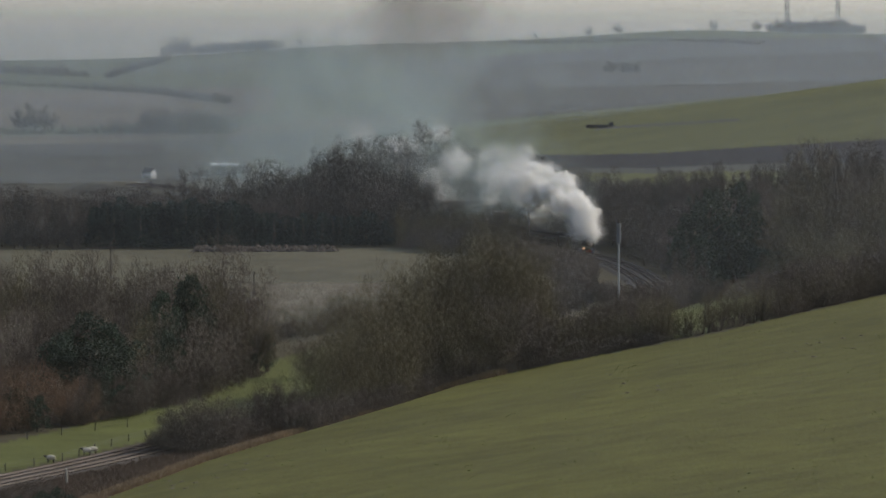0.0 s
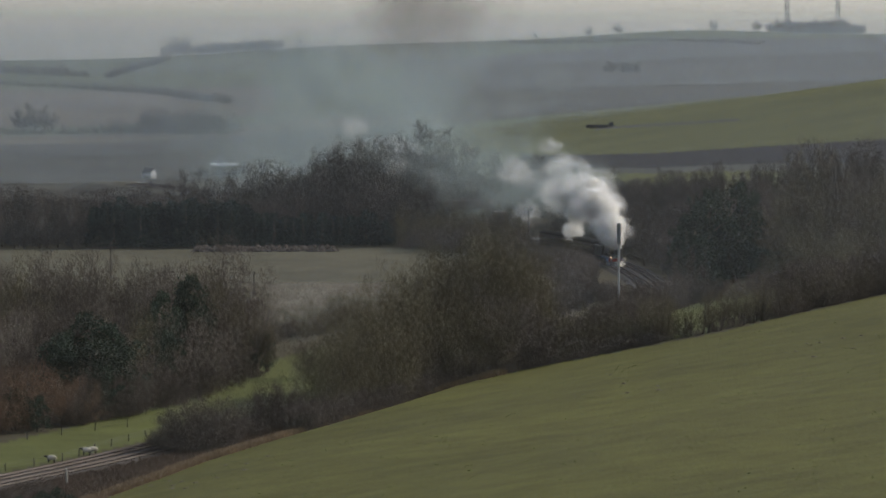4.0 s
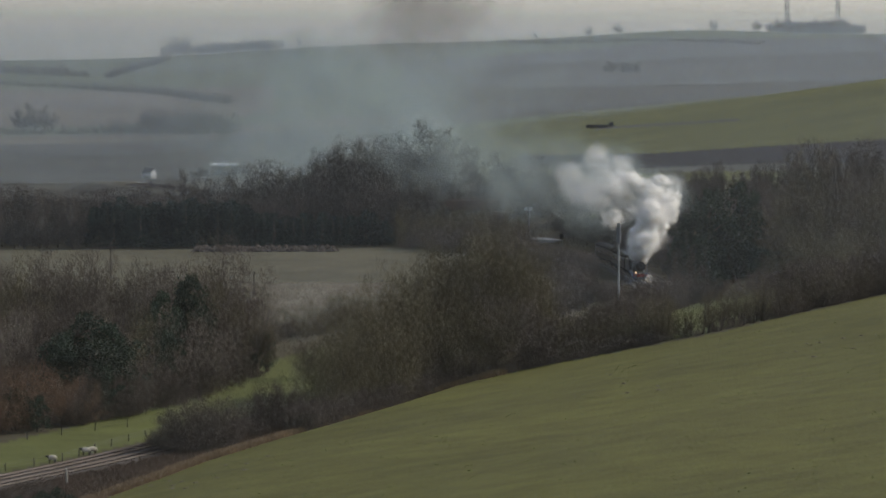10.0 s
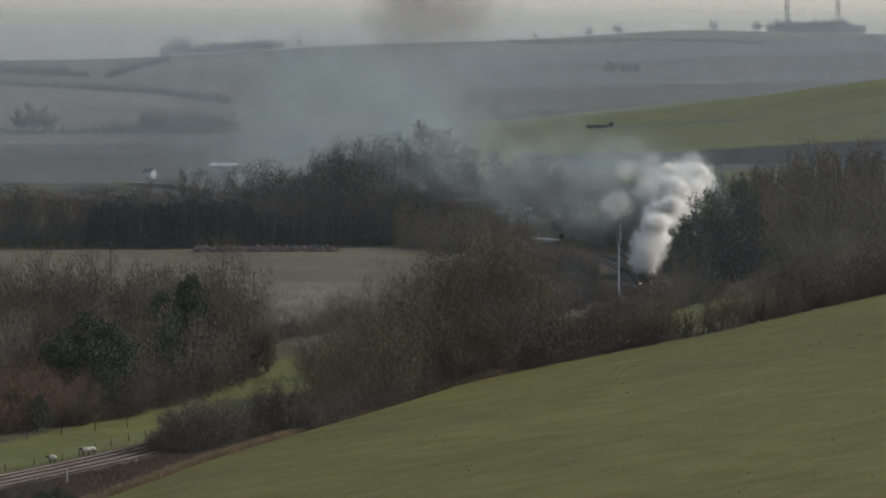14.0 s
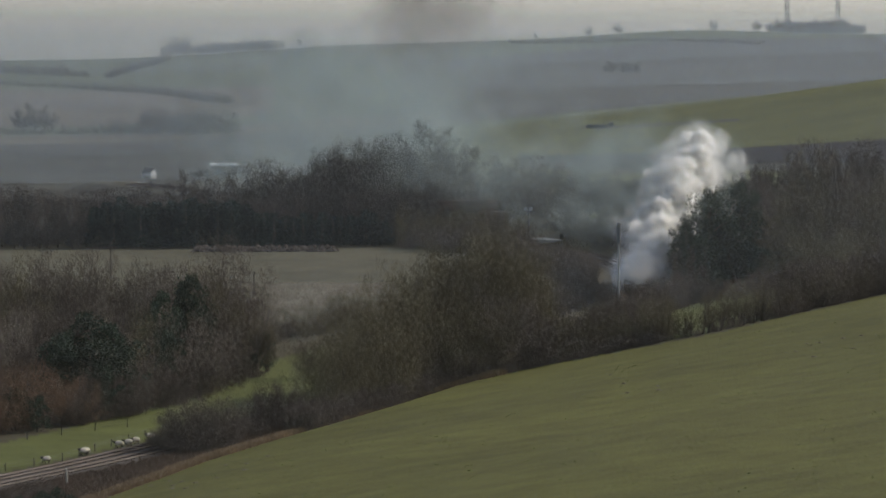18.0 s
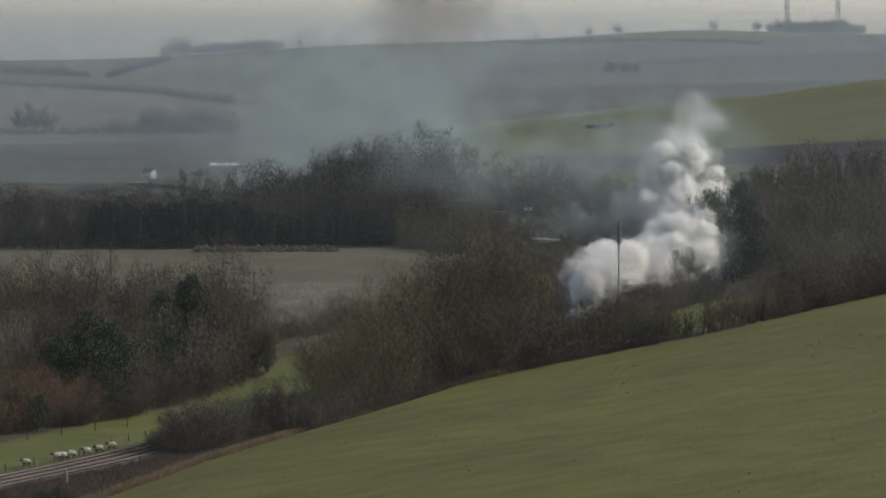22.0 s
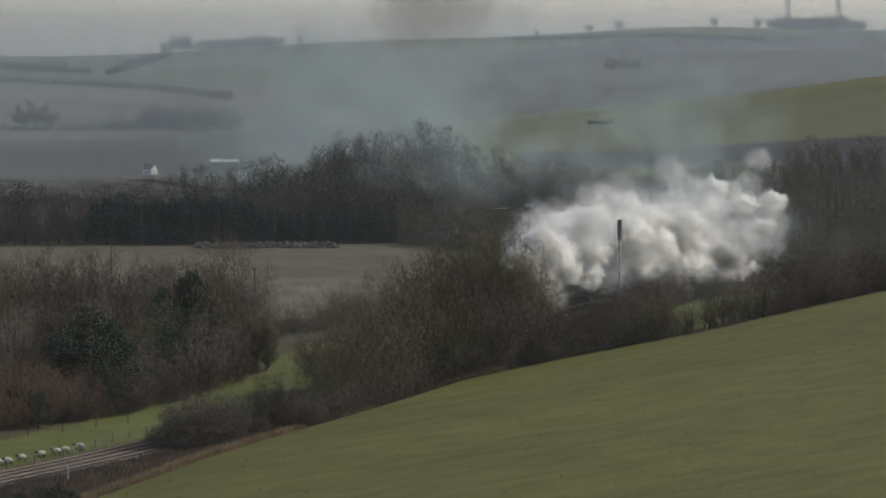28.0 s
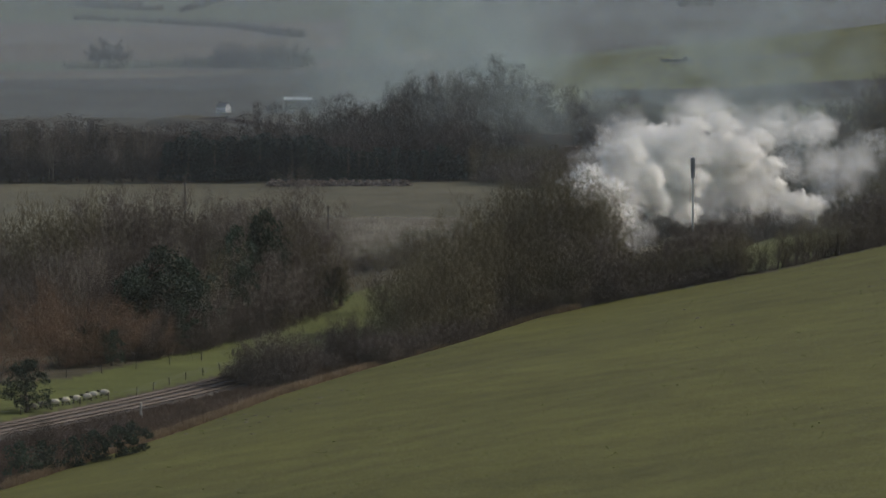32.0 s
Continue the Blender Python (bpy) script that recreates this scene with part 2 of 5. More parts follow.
def profile(y, p):
    return sum(np.interp(y * k, p[0], p[1]) for k in (0.965, 0.985, 1.0, 1.015, 1.035)) / 5


def pasture(x, y):
    """The grazed hillside below the camera: a long tilted face."""
    return EYE_Z - 28.1 - 0.0314 * y + 0.1588 * x + 0.25 * np.sin(x * 0.05 + y * 0.021) + 0.15 * np.sin(y * 0.06 - x * 0.11)


def land(x, y):
    """Height of the ground anywhere."""
    x, y = np.asarray(x, float), np.asarray(y, float)
    r = np.hypot(x, y)
    d = np.where(y > 0, y, 0)
    a = np.clip(np.where(y > 1, x / np.maximum(y, 1), np.sign(x) * 0.2), -0.16, 0.16)
    near = smooth((d - 750) / 300)
    we = np.clip(a / 0.083, 0, 1.3)
    we = (1 - near) * np.minimum(we, 1.0) ** 3 + near * we
    ww = smooth(np.clip(-a / 0.092, 0, 1))
    z = profile(d, MIDDLE) * (1 - we) + profile(d, EAST) * we
    z = z * (1 - ww) + profile(d, WEST) * ww
    z = z + smooth((d - 2700) / 600) * 5.2 * np.exp(-((a - 0.057) / 0.026) ** 2)
    z = z + smooth((d - 1000) / 600) * (1.6 * np.sin(x * 0.006 + 1.0) * np.sin(y * 0.004))
    # the meadow and its neighbours lie level with the line
    flat = rail_z(d) - 0.25 + 0.3 * np.sin(x * 0.03) * np.sin(y * 0.025)
    z = np.where(d < 900, np.where(a < 0.03, z + (flat - z) * (1 - smooth((d - 780) / 120)) * (1 - smooth((a + 0.01) / 0.04)), z), z)
    z = np.maximum(z, pasture(x, y)) * 1.0
    # the steep hilltop on which the camera stands
    z = np.maximum(z, EYE_Z - 1.7 - 0.2 * r - 0.3 * smooth(r / 40))
    # cutting and bank of the railway
    gap = track_gap(x, y)
    k = 1 - smooth((gap - 6.5) / 11)
    return z + (rail_z(y) - 0.5 - z) * k


def hill(x, y):
    return float(land(x, y))


# field boundary between the pasture and the scrub by the line
EDGE = np.array([(-75, 300), (-50, 375), (-33.8, 424), (-29.8, 440), (-26, 457), (-21.5, 471), (-18, 486), (-14, 508), (-3.4, 534), (5.5, 542), (12, 549), (20, 553),
                 (27, 556), (34.7, 558), (39, 563), (44, 571), (51.8, 581), (62.7, 597), (110, 640)], float)


def edge_y(x):
    return np.interp(x, EDGE[:, 0], EDGE[:, 1])


COLORS = {"pasture": (0.1, 0.098, 0.024), "meadow": (0.092, 0.102, 0.03), "scrub": (0.065, 0.056, 0.035), "fallow": (0.098, 0.09, 0.058),
          "plough": (0.022, 0.02, 0.02), "green_hill": (0.095, 0.098, 0.03), "pale": (0.15, 0.13, 0.1), "down": (0.11, 0.125, 0.075),
          "tilled": (0.075, 0.073, 0.061), "bank": (0.085, 0.07, 0.045), "verge": (0.1, 0.08, 0.05)}


def field_color(x, y):
    """Which field a place belongs to, as its soil or grass colour."""
    a = x / np.maximum(y, 1)
    wob = 6 * np.sin(x * 0.03) + 4 * np.sin(x * 0.011 + y * 0.004)
    c = np.empty(np.shape(x) + (3,))
    c[:] = COLORS["down"]

    def put(name, where):
        c[where] = COLORS[name]
    put("tilled", (a > -0.01) & (y > 1700) & (y < 2950 + 300 * a / 0.1))
    put("pale", (a < -0.04) & (y > 1950 + wob) & (y < 2420 - 900 * (a + 0.04)))
    put("pale", (a < 0.0) & (y > 1730 + wob + 200 * a) & (y < 1830 + wob))
    put("tilled", (a < 0.0) & (y > 1000) & (y < 1730 + wob + 200 * a))
    put("green_hill", (a > -0.005) & (y > 940) & (y < 1640))
    strip = np.interp(a, [0.02, 0.03, 0.05, 0.083, 0.105], [1290, 1235, 1150, 1062, 1012])
    put("plough", (a > 0.018) & (np.abs(y - strip - wob * 0.5) < 52))
    put("tilled", (a > 0.03) & (y > strip - 78 + wob) & (y < strip - 45 + wob * 0.4))
    lane = np.interp(a, [0.04, 0.07], [1455, 1358])
    put("tilled", (a > 0.036) & (a < 0.07) & (np.abs(y - lane) < 9))
    put("scrub", (y <= np.where(a > 0.035, 940, 1000)) & (y > edge_y(x)))
    put("fallow", (x < 8 - 0.15 * (y - 660)) & (y > 660) & (y < 886))
    put("fallow", (x > -34) & (a < 0.02) & (y > 700) & (y < 886) & (track_gap(x, y) > 12))
    back = np.interp(x, [-90, -52, -38, -25, -15, 5], [455, 490, 534, 606, 640, 646])
    put("meadow", (x < 3) & (y > edge_y(x)) & (y < back))
    put("meadow", (a > 0.044) & (a < 0.079) & (y > edge_y(x) + 5) & (y < 690) & (track_gap(x, y) > 9))
    put("bank", (x < 0) & (y > edge_y(x)) & (y < np.interp(x, TRACK[::-1, 0][:120], TRACK[::-1, 1][:120])))
    put("verge", (np.abs(y - edge_y(x) - 1.0) < 1.5) & (x < -9))
    put("pasture", y <= edge_y(x) + np.sin(x * 1.3) * 0.8)
    put("scrub", track_gap(x, y) < 5.5)
    return c


def build_ground():
    inner = np.linspace(-7.6, 7.6, 620)
    ang = np.radians(np.concatenate([np.arange(-180, -14, 8.0), np.linspace(-14, -7.7, 24), inner, np.linspace(7.7, 14, 24), np.arange(20, 180, 8.0)]))
    rad = np.concatenate([np.linspace(0.01, 280, 40), np.arange(283, 700, 2.8), np.arange(700, 1000, 4), np.arange(1000, 1700, 8),
                          np.arange(1700, 3700, 16), np.linspace(3700, 4930, 10)])
    R, A = np.meshgrid(rad, ang, indexing="ij")
    X, Y = R * np.sin(A), R * np.cos(A) - 3
    Z = land(X, Y)
    C = field_color(X, Y)
    na, nr = len(ang), len(rad)
    idx = np.arange(nr * na).reshape(nr, na)
    nxt = np.roll(idx, -1, axis=1)
    quads = np.stack([idx[:-1], nxt[:-1], nxt[1:], idx[1:]], axis=-1).reshape(-1, 4)[:, ::-1]
    me = bpy.data.meshes.new("ground")
    me.vertices.add(nr * na)
    me.vertices.foreach_set("co", np.stack([X, Y, Z], -1).astype(np.float32).ravel())
    me.loops.add(quads.size)
    me.loops.foreach_set("vertex_index", quads.astype(np.int32).ravel())
    me.polygons.add(len(quads))
    me.polygons.foreach_set("loop_start", np.arange(0, quads.size, 4, dtype=np.int32))
    me.polygons.foreach_set("use_smooth", np.ones(len(quads), bool))
    me.update(calc_edges=True)
    col = me.attributes.new("field", "FLOAT_COLOR", "POINT")
    col.data.foreach_set("color", np.concatenate([C.reshape(-1, 3), np.ones((nr * na, 1))], 1).astype(np.float32).ravel())
    me.materials.append(GROUND)
    me.validate()
    return tagged(new("ground", me), "green pasture, meadow, fallow and hazy downland fields", "ground", kind="structure")


build_ground()

# ---- building tools ----
class Shape:
    """Gathers vertices and faces for one mesh."""
    def __init__(self):
        self.v, self.f = [], []

    def tube(self, pts, radii, sides=5):
        base = len(self.v)
        n = len(pts)
        for i, p in enumerate(pts):
            d = (pts[min(i + 1, n - 1)] - pts[max(i - 1, 0)]).normalized()
            u = d.cross(Vector((0.31, 0.87, 0.38))).normalized()
            w = d.cross(u)
            for k in range(sides):
                q = 2 * math.pi * k / sides
                self.v.append(p + (u * math.cos(q) + w * math.sin(q)) * radii[i])
        for i in range(n - 1):
            for k in range(sides):
                a, b = base + i * sides + k, base + i * sides + (k + 1) % sides
                self.f.append((a, b, b + sides, a + sides))
        self.f.append(tuple(base + k for k in reversed(range(sides))))
        self.f.append(tuple(base + (n - 1) * sides + k for k in range(sides)))

    def spike(self, p, d, length, width):
        """A thin two-faced twig or blade."""
        s = d.cross(Vector((random.gauss(0, 1), random.gauss(0, 1), random.gauss(0, 1)))).normalized() * width
        b = len(self.v)
        self.v += [p - s, p + s, p + d * length]
        self.f.append((b, b + 1, b + 2))

    def leaf(self, p, d, length, width):
        s = d.cross(Vector((random.gauss(0, 1), random.gauss(0, 1), random.gauss(0, 1)))).normalized() * width
        b = len(self.v)
        self.v += [p, p + d * length * 0.5 + s, p + d * length, p + d * length * 0.5 - s]
        self.f.append((b, b + 1, b + 2, b + 3))

    def box(self, lo, hi, top=1.0):
        """A block; top below 1 draws its upper face in."""
        b = len(self.v)
        cx, cy = (lo[0] + hi[0]) / 2, (lo[1] + hi[1]) / 2
        for z, k in ((lo[2], 1.0), (hi[2], top)):
            for x, y in ((lo[0], lo[1]), (hi[0], lo[1]), (hi[0], hi[1]), (lo[0], hi[1])):
                self.v.append(Vector((cx + (x - cx) * k, cy + (y - cy) * k, z)))
        for q in ((3, 2, 1, 0), (4, 5, 6, 7), (0, 1, 5, 4), (1, 2, 6, 5), (2, 3, 7, 6), (3, 0, 4, 7)):
            self.f.append(tuple(b + i for i in q))

    def drum(self, p, q, r, sides=16, r2=None, rings=()):
        """A round body from p to q; rings: (part of the way, radius) between."""
        p, q = Vector(p), Vector(q)
        steps = [(0.0, r), *rings, (1.0, r if r2 is None else r2)]
        self.tube([p + (q - p) * t for t, _ in steps], [k for _, k in steps], sides)

    def ball(self, c, rx, ry, rz, rings=6, sides=10, rough=0.0):
        b = len(self.v)
        for i in range(1, rings):
            th = math.pi * i / rings
            for k in range(sides):
                ph = 2 * math.pi * k / sides
                d = Vector((math.sin(th) * math.cos(ph), math.sin(th) * math.sin(ph), math.cos(th)))
                m = 1 + rough * noise.noise(d * 2.3 + Vector(c))
                self.v.append(Vector((c[0] + d.x * rx * m, c[1] + d.y * ry * m, c[2] + d.z * rz * m)))
        top, bot = len(self.v), len(self.v) + 1
        self.v += [Vector((c[0], c[1], c[2] + rz)), Vector((c[0], c[1], c[2] - rz))]
        for i in range(rings - 2):
            for k in range(sides):
                a, d = b + i * sides + k, b + i * sides + (k + 1) % sides
                self.f.append((a, a + sides, d + sides, d))
        for k in range(sides):
            self.f.append((top, b + k, b + (k + 1) % sides))
            self.f.append((bot, b + (rings - 2) * sides + (k + 1) % sides, b + (rings - 2) * sides + k))

    def mesh(self, name, material, soft=False):
        me = bpy.data.meshes.new(name)
        me.from_pydata([tuple(v) for v in self.v], [], self.f)
        me.materials.append(material)
        if soft:
            me.shade_smooth()
        me.update()
        return me


def part(name, shape, material, parent, label="", soft=False):
    """One mesh object under a thing or a part."""
    data = shape if isinstance(shape, bpy.types.Mesh) else shape.mesh(name, material, soft)
    ob = new(name, data)
    ob.parent = parent
    return tagged(ob, label) if label else ob


def thing(name, m, label, category, group="", kind=""):
    ob = new(name)
    ob.empty_display_size = 0.3
    ob.matrix_basis = m
    return tagged(ob, label, category, group, kind)


# ---- trees and shrubs ----
def wander(rng, p, d, length, steps, bend, lift):
    pts = [p.copy()]
    for _ in range(steps):
        d = (d + Vector((rng.gauss(0, bend), rng.gauss(0, bend), rng.gauss(0, bend) + lift))).normalized()
        p = p + d * (length / steps)
        pts.append(p.copy())
    return pts


def bare_tree(seed, h, spread, clear=0.2, limbs=12, boughs=9, sprays=15, thick=1.0, twig=0.022, stems=1):
    """A leafless broadleaf: trunk or several stems, limbs that fill a domed crown, boughs and a veil of twigs. Returns the trunk's and the crown's shapes."""
    rng = random.Random(seed)
    random.seed(seed)
    wood, crown = Shape(), Shape()
    low = clear * h
    mid = Vector((0, 0, low + (h - low) * 0.45))
    trunks = []
    for s in range(stems):
        base = Vector((rng.gauss(0, 0.1), rng.gauss(0, 0.1), 0)) * (spread if stems > 1 else 0.2)
        lean = Vector((rng.gauss(0, 0.06), rng.gauss(0, 0.06), 1)) if stems == 1 else Vector((rng.gauss(0, 0.35), rng.gauss(0, 0.35), 1))
        tr = 0.02 * h * thick / math.sqrt(stems)
        trunk = wander(rng, base - Vector((0, 0, 0.25)), lean.normalized(), h * (0.75 if stems == 1 else 0.55), 7, 0.07, 0.04)
        wood.tube(trunk, [tr * (1.3 if i == 0 else (1 - 0.12 * i)) for i in range(8)], 6)
        trunks.append((trunk, tr))
    for i in range(limbs):
        trunk, tr = trunks[i % stems]
        # the crown's uneven dome
        az, el = i * 2.4 + rng.uniform(-0.4, 0.4), math.asin(rng.uniform(-0.45, 0.98))
        bulge = rng.uniform(0.78, 1.08)
        up = (h - mid.z) if el > 0 else (mid.z - low)
        goal = mid + Vector((math.cos(az) * math.cos(el) * spread, math.sin(az) * math.cos(el) * spread, math.sin(el) * up)) * bulge
        u = min(0.95, max(0.12, 0.55 * goal.z / h + rng.uniform(-0.1, 0.1)))
        k = min(int(u * 7), 6)
        p = trunk[k].lerp(trunk[k + 1], u * 7 - k)
        way = goal - p
        sag = Vector((0, 0, -0.1 * way.length))
        limb = [p] + [p + way * w + sag * (4 * w * (1 - w)) + Vector((rng.gauss(0, 0.03), rng.gauss(0, 0.03), rng.gauss(0, 0.03))) * way.length for w in (0.25, 0.5, 0.75)] + [goal]
        lr = tr * (1 - 0.7 * u) * 0.36
        wood.tube(limb, [lr, lr * 0.75, lr * 0.5, lr * 0.32, lr * 0.15], 4)
        for j in range(boughs):
            w = 0.3 + 0.7 * (j + rng.random()) / boughs
            k2 = min(int(w * 4), 3)
            q = limb[k2].lerp(limb[k2 + 1], w * 4 - k2)
            out = (q - mid).normalized()
            dd = (out * 0.7 + Vector((rng.gauss(0, 0.55), rng.gauss(0, 0.55), rng.gauss(0.15, 0.5)))).normalized()
            bl = spread * rng.uniform(0.15, 0.32)
            bough = wander(rng, q, dd, bl, 2, 0.2, 0.08)
            crown.tube(bough, [twig, twig * 0.7, twig * 0.3], 3)
            tip, fuzz = bough[-1], 0.085 * spread
            for _ in range(sprays):
                v = rng.random() ** 0.7
                t0 = bough[0].lerp(tip, v) + Vector((rng.gauss(0, fuzz), rng.gauss(0, fuzz), rng.gauss(0, fuzz)))
                td = Vector((rng.gauss(0, 0.6), rng.gauss(0, 0.6), rng.gauss(0.75, 0.55))).normalized()
                crown.spike(t0, td, rng.uniform(0.06, 0.13) * spread, twig * rng.uniform(0.6, 1.1))
    return wood, crown


def leafy(seed, h, rx, lumps=22, leaves=95, size=0.3, clear=0.12):
    """An evergreen or ivy-grown crown of leaf clumps round a stem."""
    rng = random.Random(seed)
    random.seed(seed)
    wood, crown = Shape(), Shape()
    trunk = wander(rng, Vector((0, 0, -0.25)), Vector((0, 0, 1)), h * 0.9, 6, 0.06, 0.05)
    wood.tube(trunk, [0.03 * h * (1 - 0.14 * i) for i in range(7)], 6)
    for i in range(lumps):
        u = clear + (0.97 - clear) * (i + rng.random()) / lumps
        az, r = rng.uniform(0, 6.28), rx * math.sqrt(max(0.03, 1 - abs(2 * u - 0.95) ** 2.2)) * rng.uniform(0.15, 1.08)
        c = Vector((math.cos(az) * r, math.sin(az) * r, u * h))
        k = min(int(u * 6), 5)
        wood.tube([trunk[k], (trunk[k] + c) / 2 + Vector((0, 0, 0.2)), c], [0.006 * h, 0.004 * h, 0.002 * h], 3)
        lr = rx * rng.uniform(0.14, 0.38)
        for _ in range(leaves):
            d = Vector((rng.gauss(0, 1), rng.gauss(0, 1), rng.gauss(0, 0.8))).normalized()
            crown.leaf(c + d * lr * rng.uniform(0.35, 1.05), (d + Vector((rng.gauss(0, 0.7), rng.gauss(0, 0.7), rng.gauss(0, 0.7)))).normalized(),
                       size * rng.uniform(0.7, 1.5), size * 0.35)
    return wood, crown


def conifer(seed, h, rx, tiers=20, size=0.45):
    rng = random.Random(seed)
    random.seed(seed)
    wood, crown = Shape(), Shape()
    trunk = [Vector((0, 0, -0.25)), Vector((0.1, 0, h * 0.5)), Vector((0, 0.1, h))]
    wood.tube(trunk, [0.022 * h, 0.013 * h, 0.02], 6)
    for i in range(tiers):
        u = 0.06 + 0.92 * i / tiers
        n = 5 + int(5 * (1 - u))
        for j in range(n):
            az = j * 6.283 / n + i * 1.1 + rng.uniform(-0.4, 0.4)
            L = rx * (1.05 - u) ** 0.75 * rng.uniform(0.65, 1.15)
            d = Vector((math.cos(az), math.sin(az), rng.uniform(-0.25, 0.2))).normalized()
            p = Vector((0, 0, u * h))
            wood.tube([p, p + d * L * 0.9], [0.05, 0.015], 3)
            for _ in range(int(12 + L * 7)):
                w = rng.uniform(0.2, 1.0)
                q = p + d * L * w + Vector((rng.gauss(0, 0.2), rng.gauss(0, 0.2), rng.gauss(0, 0.22)))
                crown.leaf(q, (d + Vector((rng.gauss(0, 0.7), rng.gauss(0, 0.7), rng.gauss(-0.1, 0.5)))).normalized(), size * rng.uniform(0.6, 1.3), size * 0.3)
    return wood, crown


KINDS = {}


def kind(key, name, shapes, bark, leaf, label, category="tree"):
    wood, crown = shapes
    KINDS.setdefault(key, []).append((name, wood.mesh("trunk", bark, True), crown.mesh("crown", leaf), label, category))


for i in range(5):
    kind("tree", "bare_tree", bare_tree(10 + i, 13 + i % 3, 4.8 + 0.5 * (i % 3), 0.1, 30, 10, 54, 1.1, 0.0125), BARK, TWIG, "leafless winter tree with grey-brown twigs")
for i in range(3):
    kind("pole", "tall_tree", bare_tree(210 + i, 14, 3.8, 0.38, 24, 8, 44, 1.2, 0.012), BARK_PALE, TWIG, "leafless tree with a tall pale trunk")
for i in range(3):
    kind("sapling", "sapling", bare_tree(220 + i, 6.5, 2.2, 0.22, 18, 8, 26, 1.3, 0.009), BARK, TWIG_OLIVE, "small leafless hedgerow tree with a bare trunk")
for i in range(4):
    kind("wood", "woodland_tree", bare_tree(110 + i, 14, 5.2, 0.05, 28, 9, 40, 1.2, 0.034), BARK, TWIG_WOOD, "leafless tree in a dense winter wood")
for i in range(4):
    kind("olive", "bare_tree", bare_tree(20 + i, 11, 5.6, 0.02, 32, 10, 56, 1.1, 0.0135, stems=3), BARK, TWIG_OLIVE, "many-stemmed leafless tree with olive-brown twigs")
for i in range(4):
    kind("shrub", "shrub" if i % 2 else "thorn_bush", bare_tree(30 + i, 5, 3.0, 0.0, 26, 9, 46, 0.7, 0.0115, stems=5), BARK, TWIG_DARK, "dense leafless thorn shrub in dark scrub", "shrub")
for i in range(3):
    kind("thicket", "thicket", bare_tree(230 + i, 5.2, 3.2, 0.0, 34, 10, 54, 0.7, 0.013, stems=6), BARK, TWIG_DARK, "rounded dense dark thicket of bare thorn", "shrub")
for i in range(2):
    kind("red", "willow_shrub", bare_tree(40 + i, 7, 4.0, 0.02, 26, 9, 44, 0.7, 0.01, stems=5), BARK, TWIG_RED, "leafless shrub with rust-red twigs", "shrub")
for i in range(3):
    kind("ivy", "ivy_tree", leafy(50 + i, 10, 3.4, 44, 120, 0.26), BARK, IVY, "dark evergreen tree hung with ivy")
for i in range(3):
    kind("ivy_tall", "ivy_tree", leafy(55 + i, 14, 4.6, 64, 110, 0.28, 0.12), BARK, IVY, "tall tree with a dark ivy-smothered crown")
for i in range(3):
    kind("fir", "conifer", conifer(60 + i, 15, 4.2), BARK, CONIFER, "dark green conifer standing among bare trees")
for i in range(2):
    kind("holly", "evergreen_bush", leafy(70 + i, 3.2, 1.9, 16, 80, 0.22, 0.05), BARK, IVY, "low dark evergreen bush", "bush")
for i in range(4):
    kind("far", "far_tree", bare_tree(80 + i, 12, 5.4, 0.04, 22, 7, 12, 1.4, 0.16), BARK, TWIG_FAR, "small far-off leafless hedgerow tree")


def plant(key, x, y, scale=1.0, group="", wide=1.0, label="", pick=None):
    """Sets a tree or shrub on the ground."""
    pool = KINDS[key]
    name, trunk, crown, text, category = pool[RNG.randrange(len(pool)) if pick is None else pick]
    ob = thing(name, pose(x, y, hill(x, y) - 0.05, 0, 0, RNG.uniform(0, 360)), label or text, category, group)
    ob.scale = (scale * wide, scale * wide, scale * RNG.uniform(0.92, 1.08))
    part("trunk", trunk, None, ob)
    part("crown", crown, None, ob)
    return ob


SIZES = {"tree": (14.0, 5.3), "olive": (11.0, 5.8), "shrub": (5.0, 3.1), "thicket": (5.2, 3.3), "red": (7.0, 4.1), "ivy": (10.0, 3.2), "ivy_tall": (14.0, 4.0), "fir": (15.0, 4.0),
         "wood": (14.0, 5.4), "pole": (14.0, 4.0), "sapling": (6.5, 2.3), "far": (12.0, 5.6)}


def stand(rows, key, group="", label="", wide=1.0):
    """Sets single plants: x, y, height, width and, where it differs from the rest, the kind."""
    for x, y, h, w, *other in rows:
        k = other[0] if other else (key if isinstance(key, str) else RNG.choice(key))
        tall, half = SIZES[k]
        h = max(h, 1.2)
        ob = plant(k, x, y, 1.0, group, 1.0, label)
        k = wide * w / (2 * half)
        ob.scale = (k, k * RNG.uniform(0.9, 1.15), h / tall)


def row(key, points, n, depth, low, high, group="", wide=1.0, skip=None):
    """Plants along a line in plan: n of them, up to depth metres behind it."""
    p = np.array(points, float)
    s = np.concatenate([[0], np.cumsum(np.hypot(*np.diff(p, axis=0).T))])
    for i in range(n):
        q = (i + RNG.uniform(0.1, 0.9)) / n * s[-1]
        x, y = np.interp(q, s, p[:, 0]), np.interp(q, s, p[:, 1]) + RNG.uniform(0, depth)
        if track_gap(np.array(x), np.array(y)) < 6.5 or (skip and skip(x, y)):
            continue
        plant(key if isinstance(key, str) else RNG.choice(key), x, y, RNG.uniform(low, high), group, wide * RNG.uniform(0.9, 1.15))


RNG = random.Random(7)

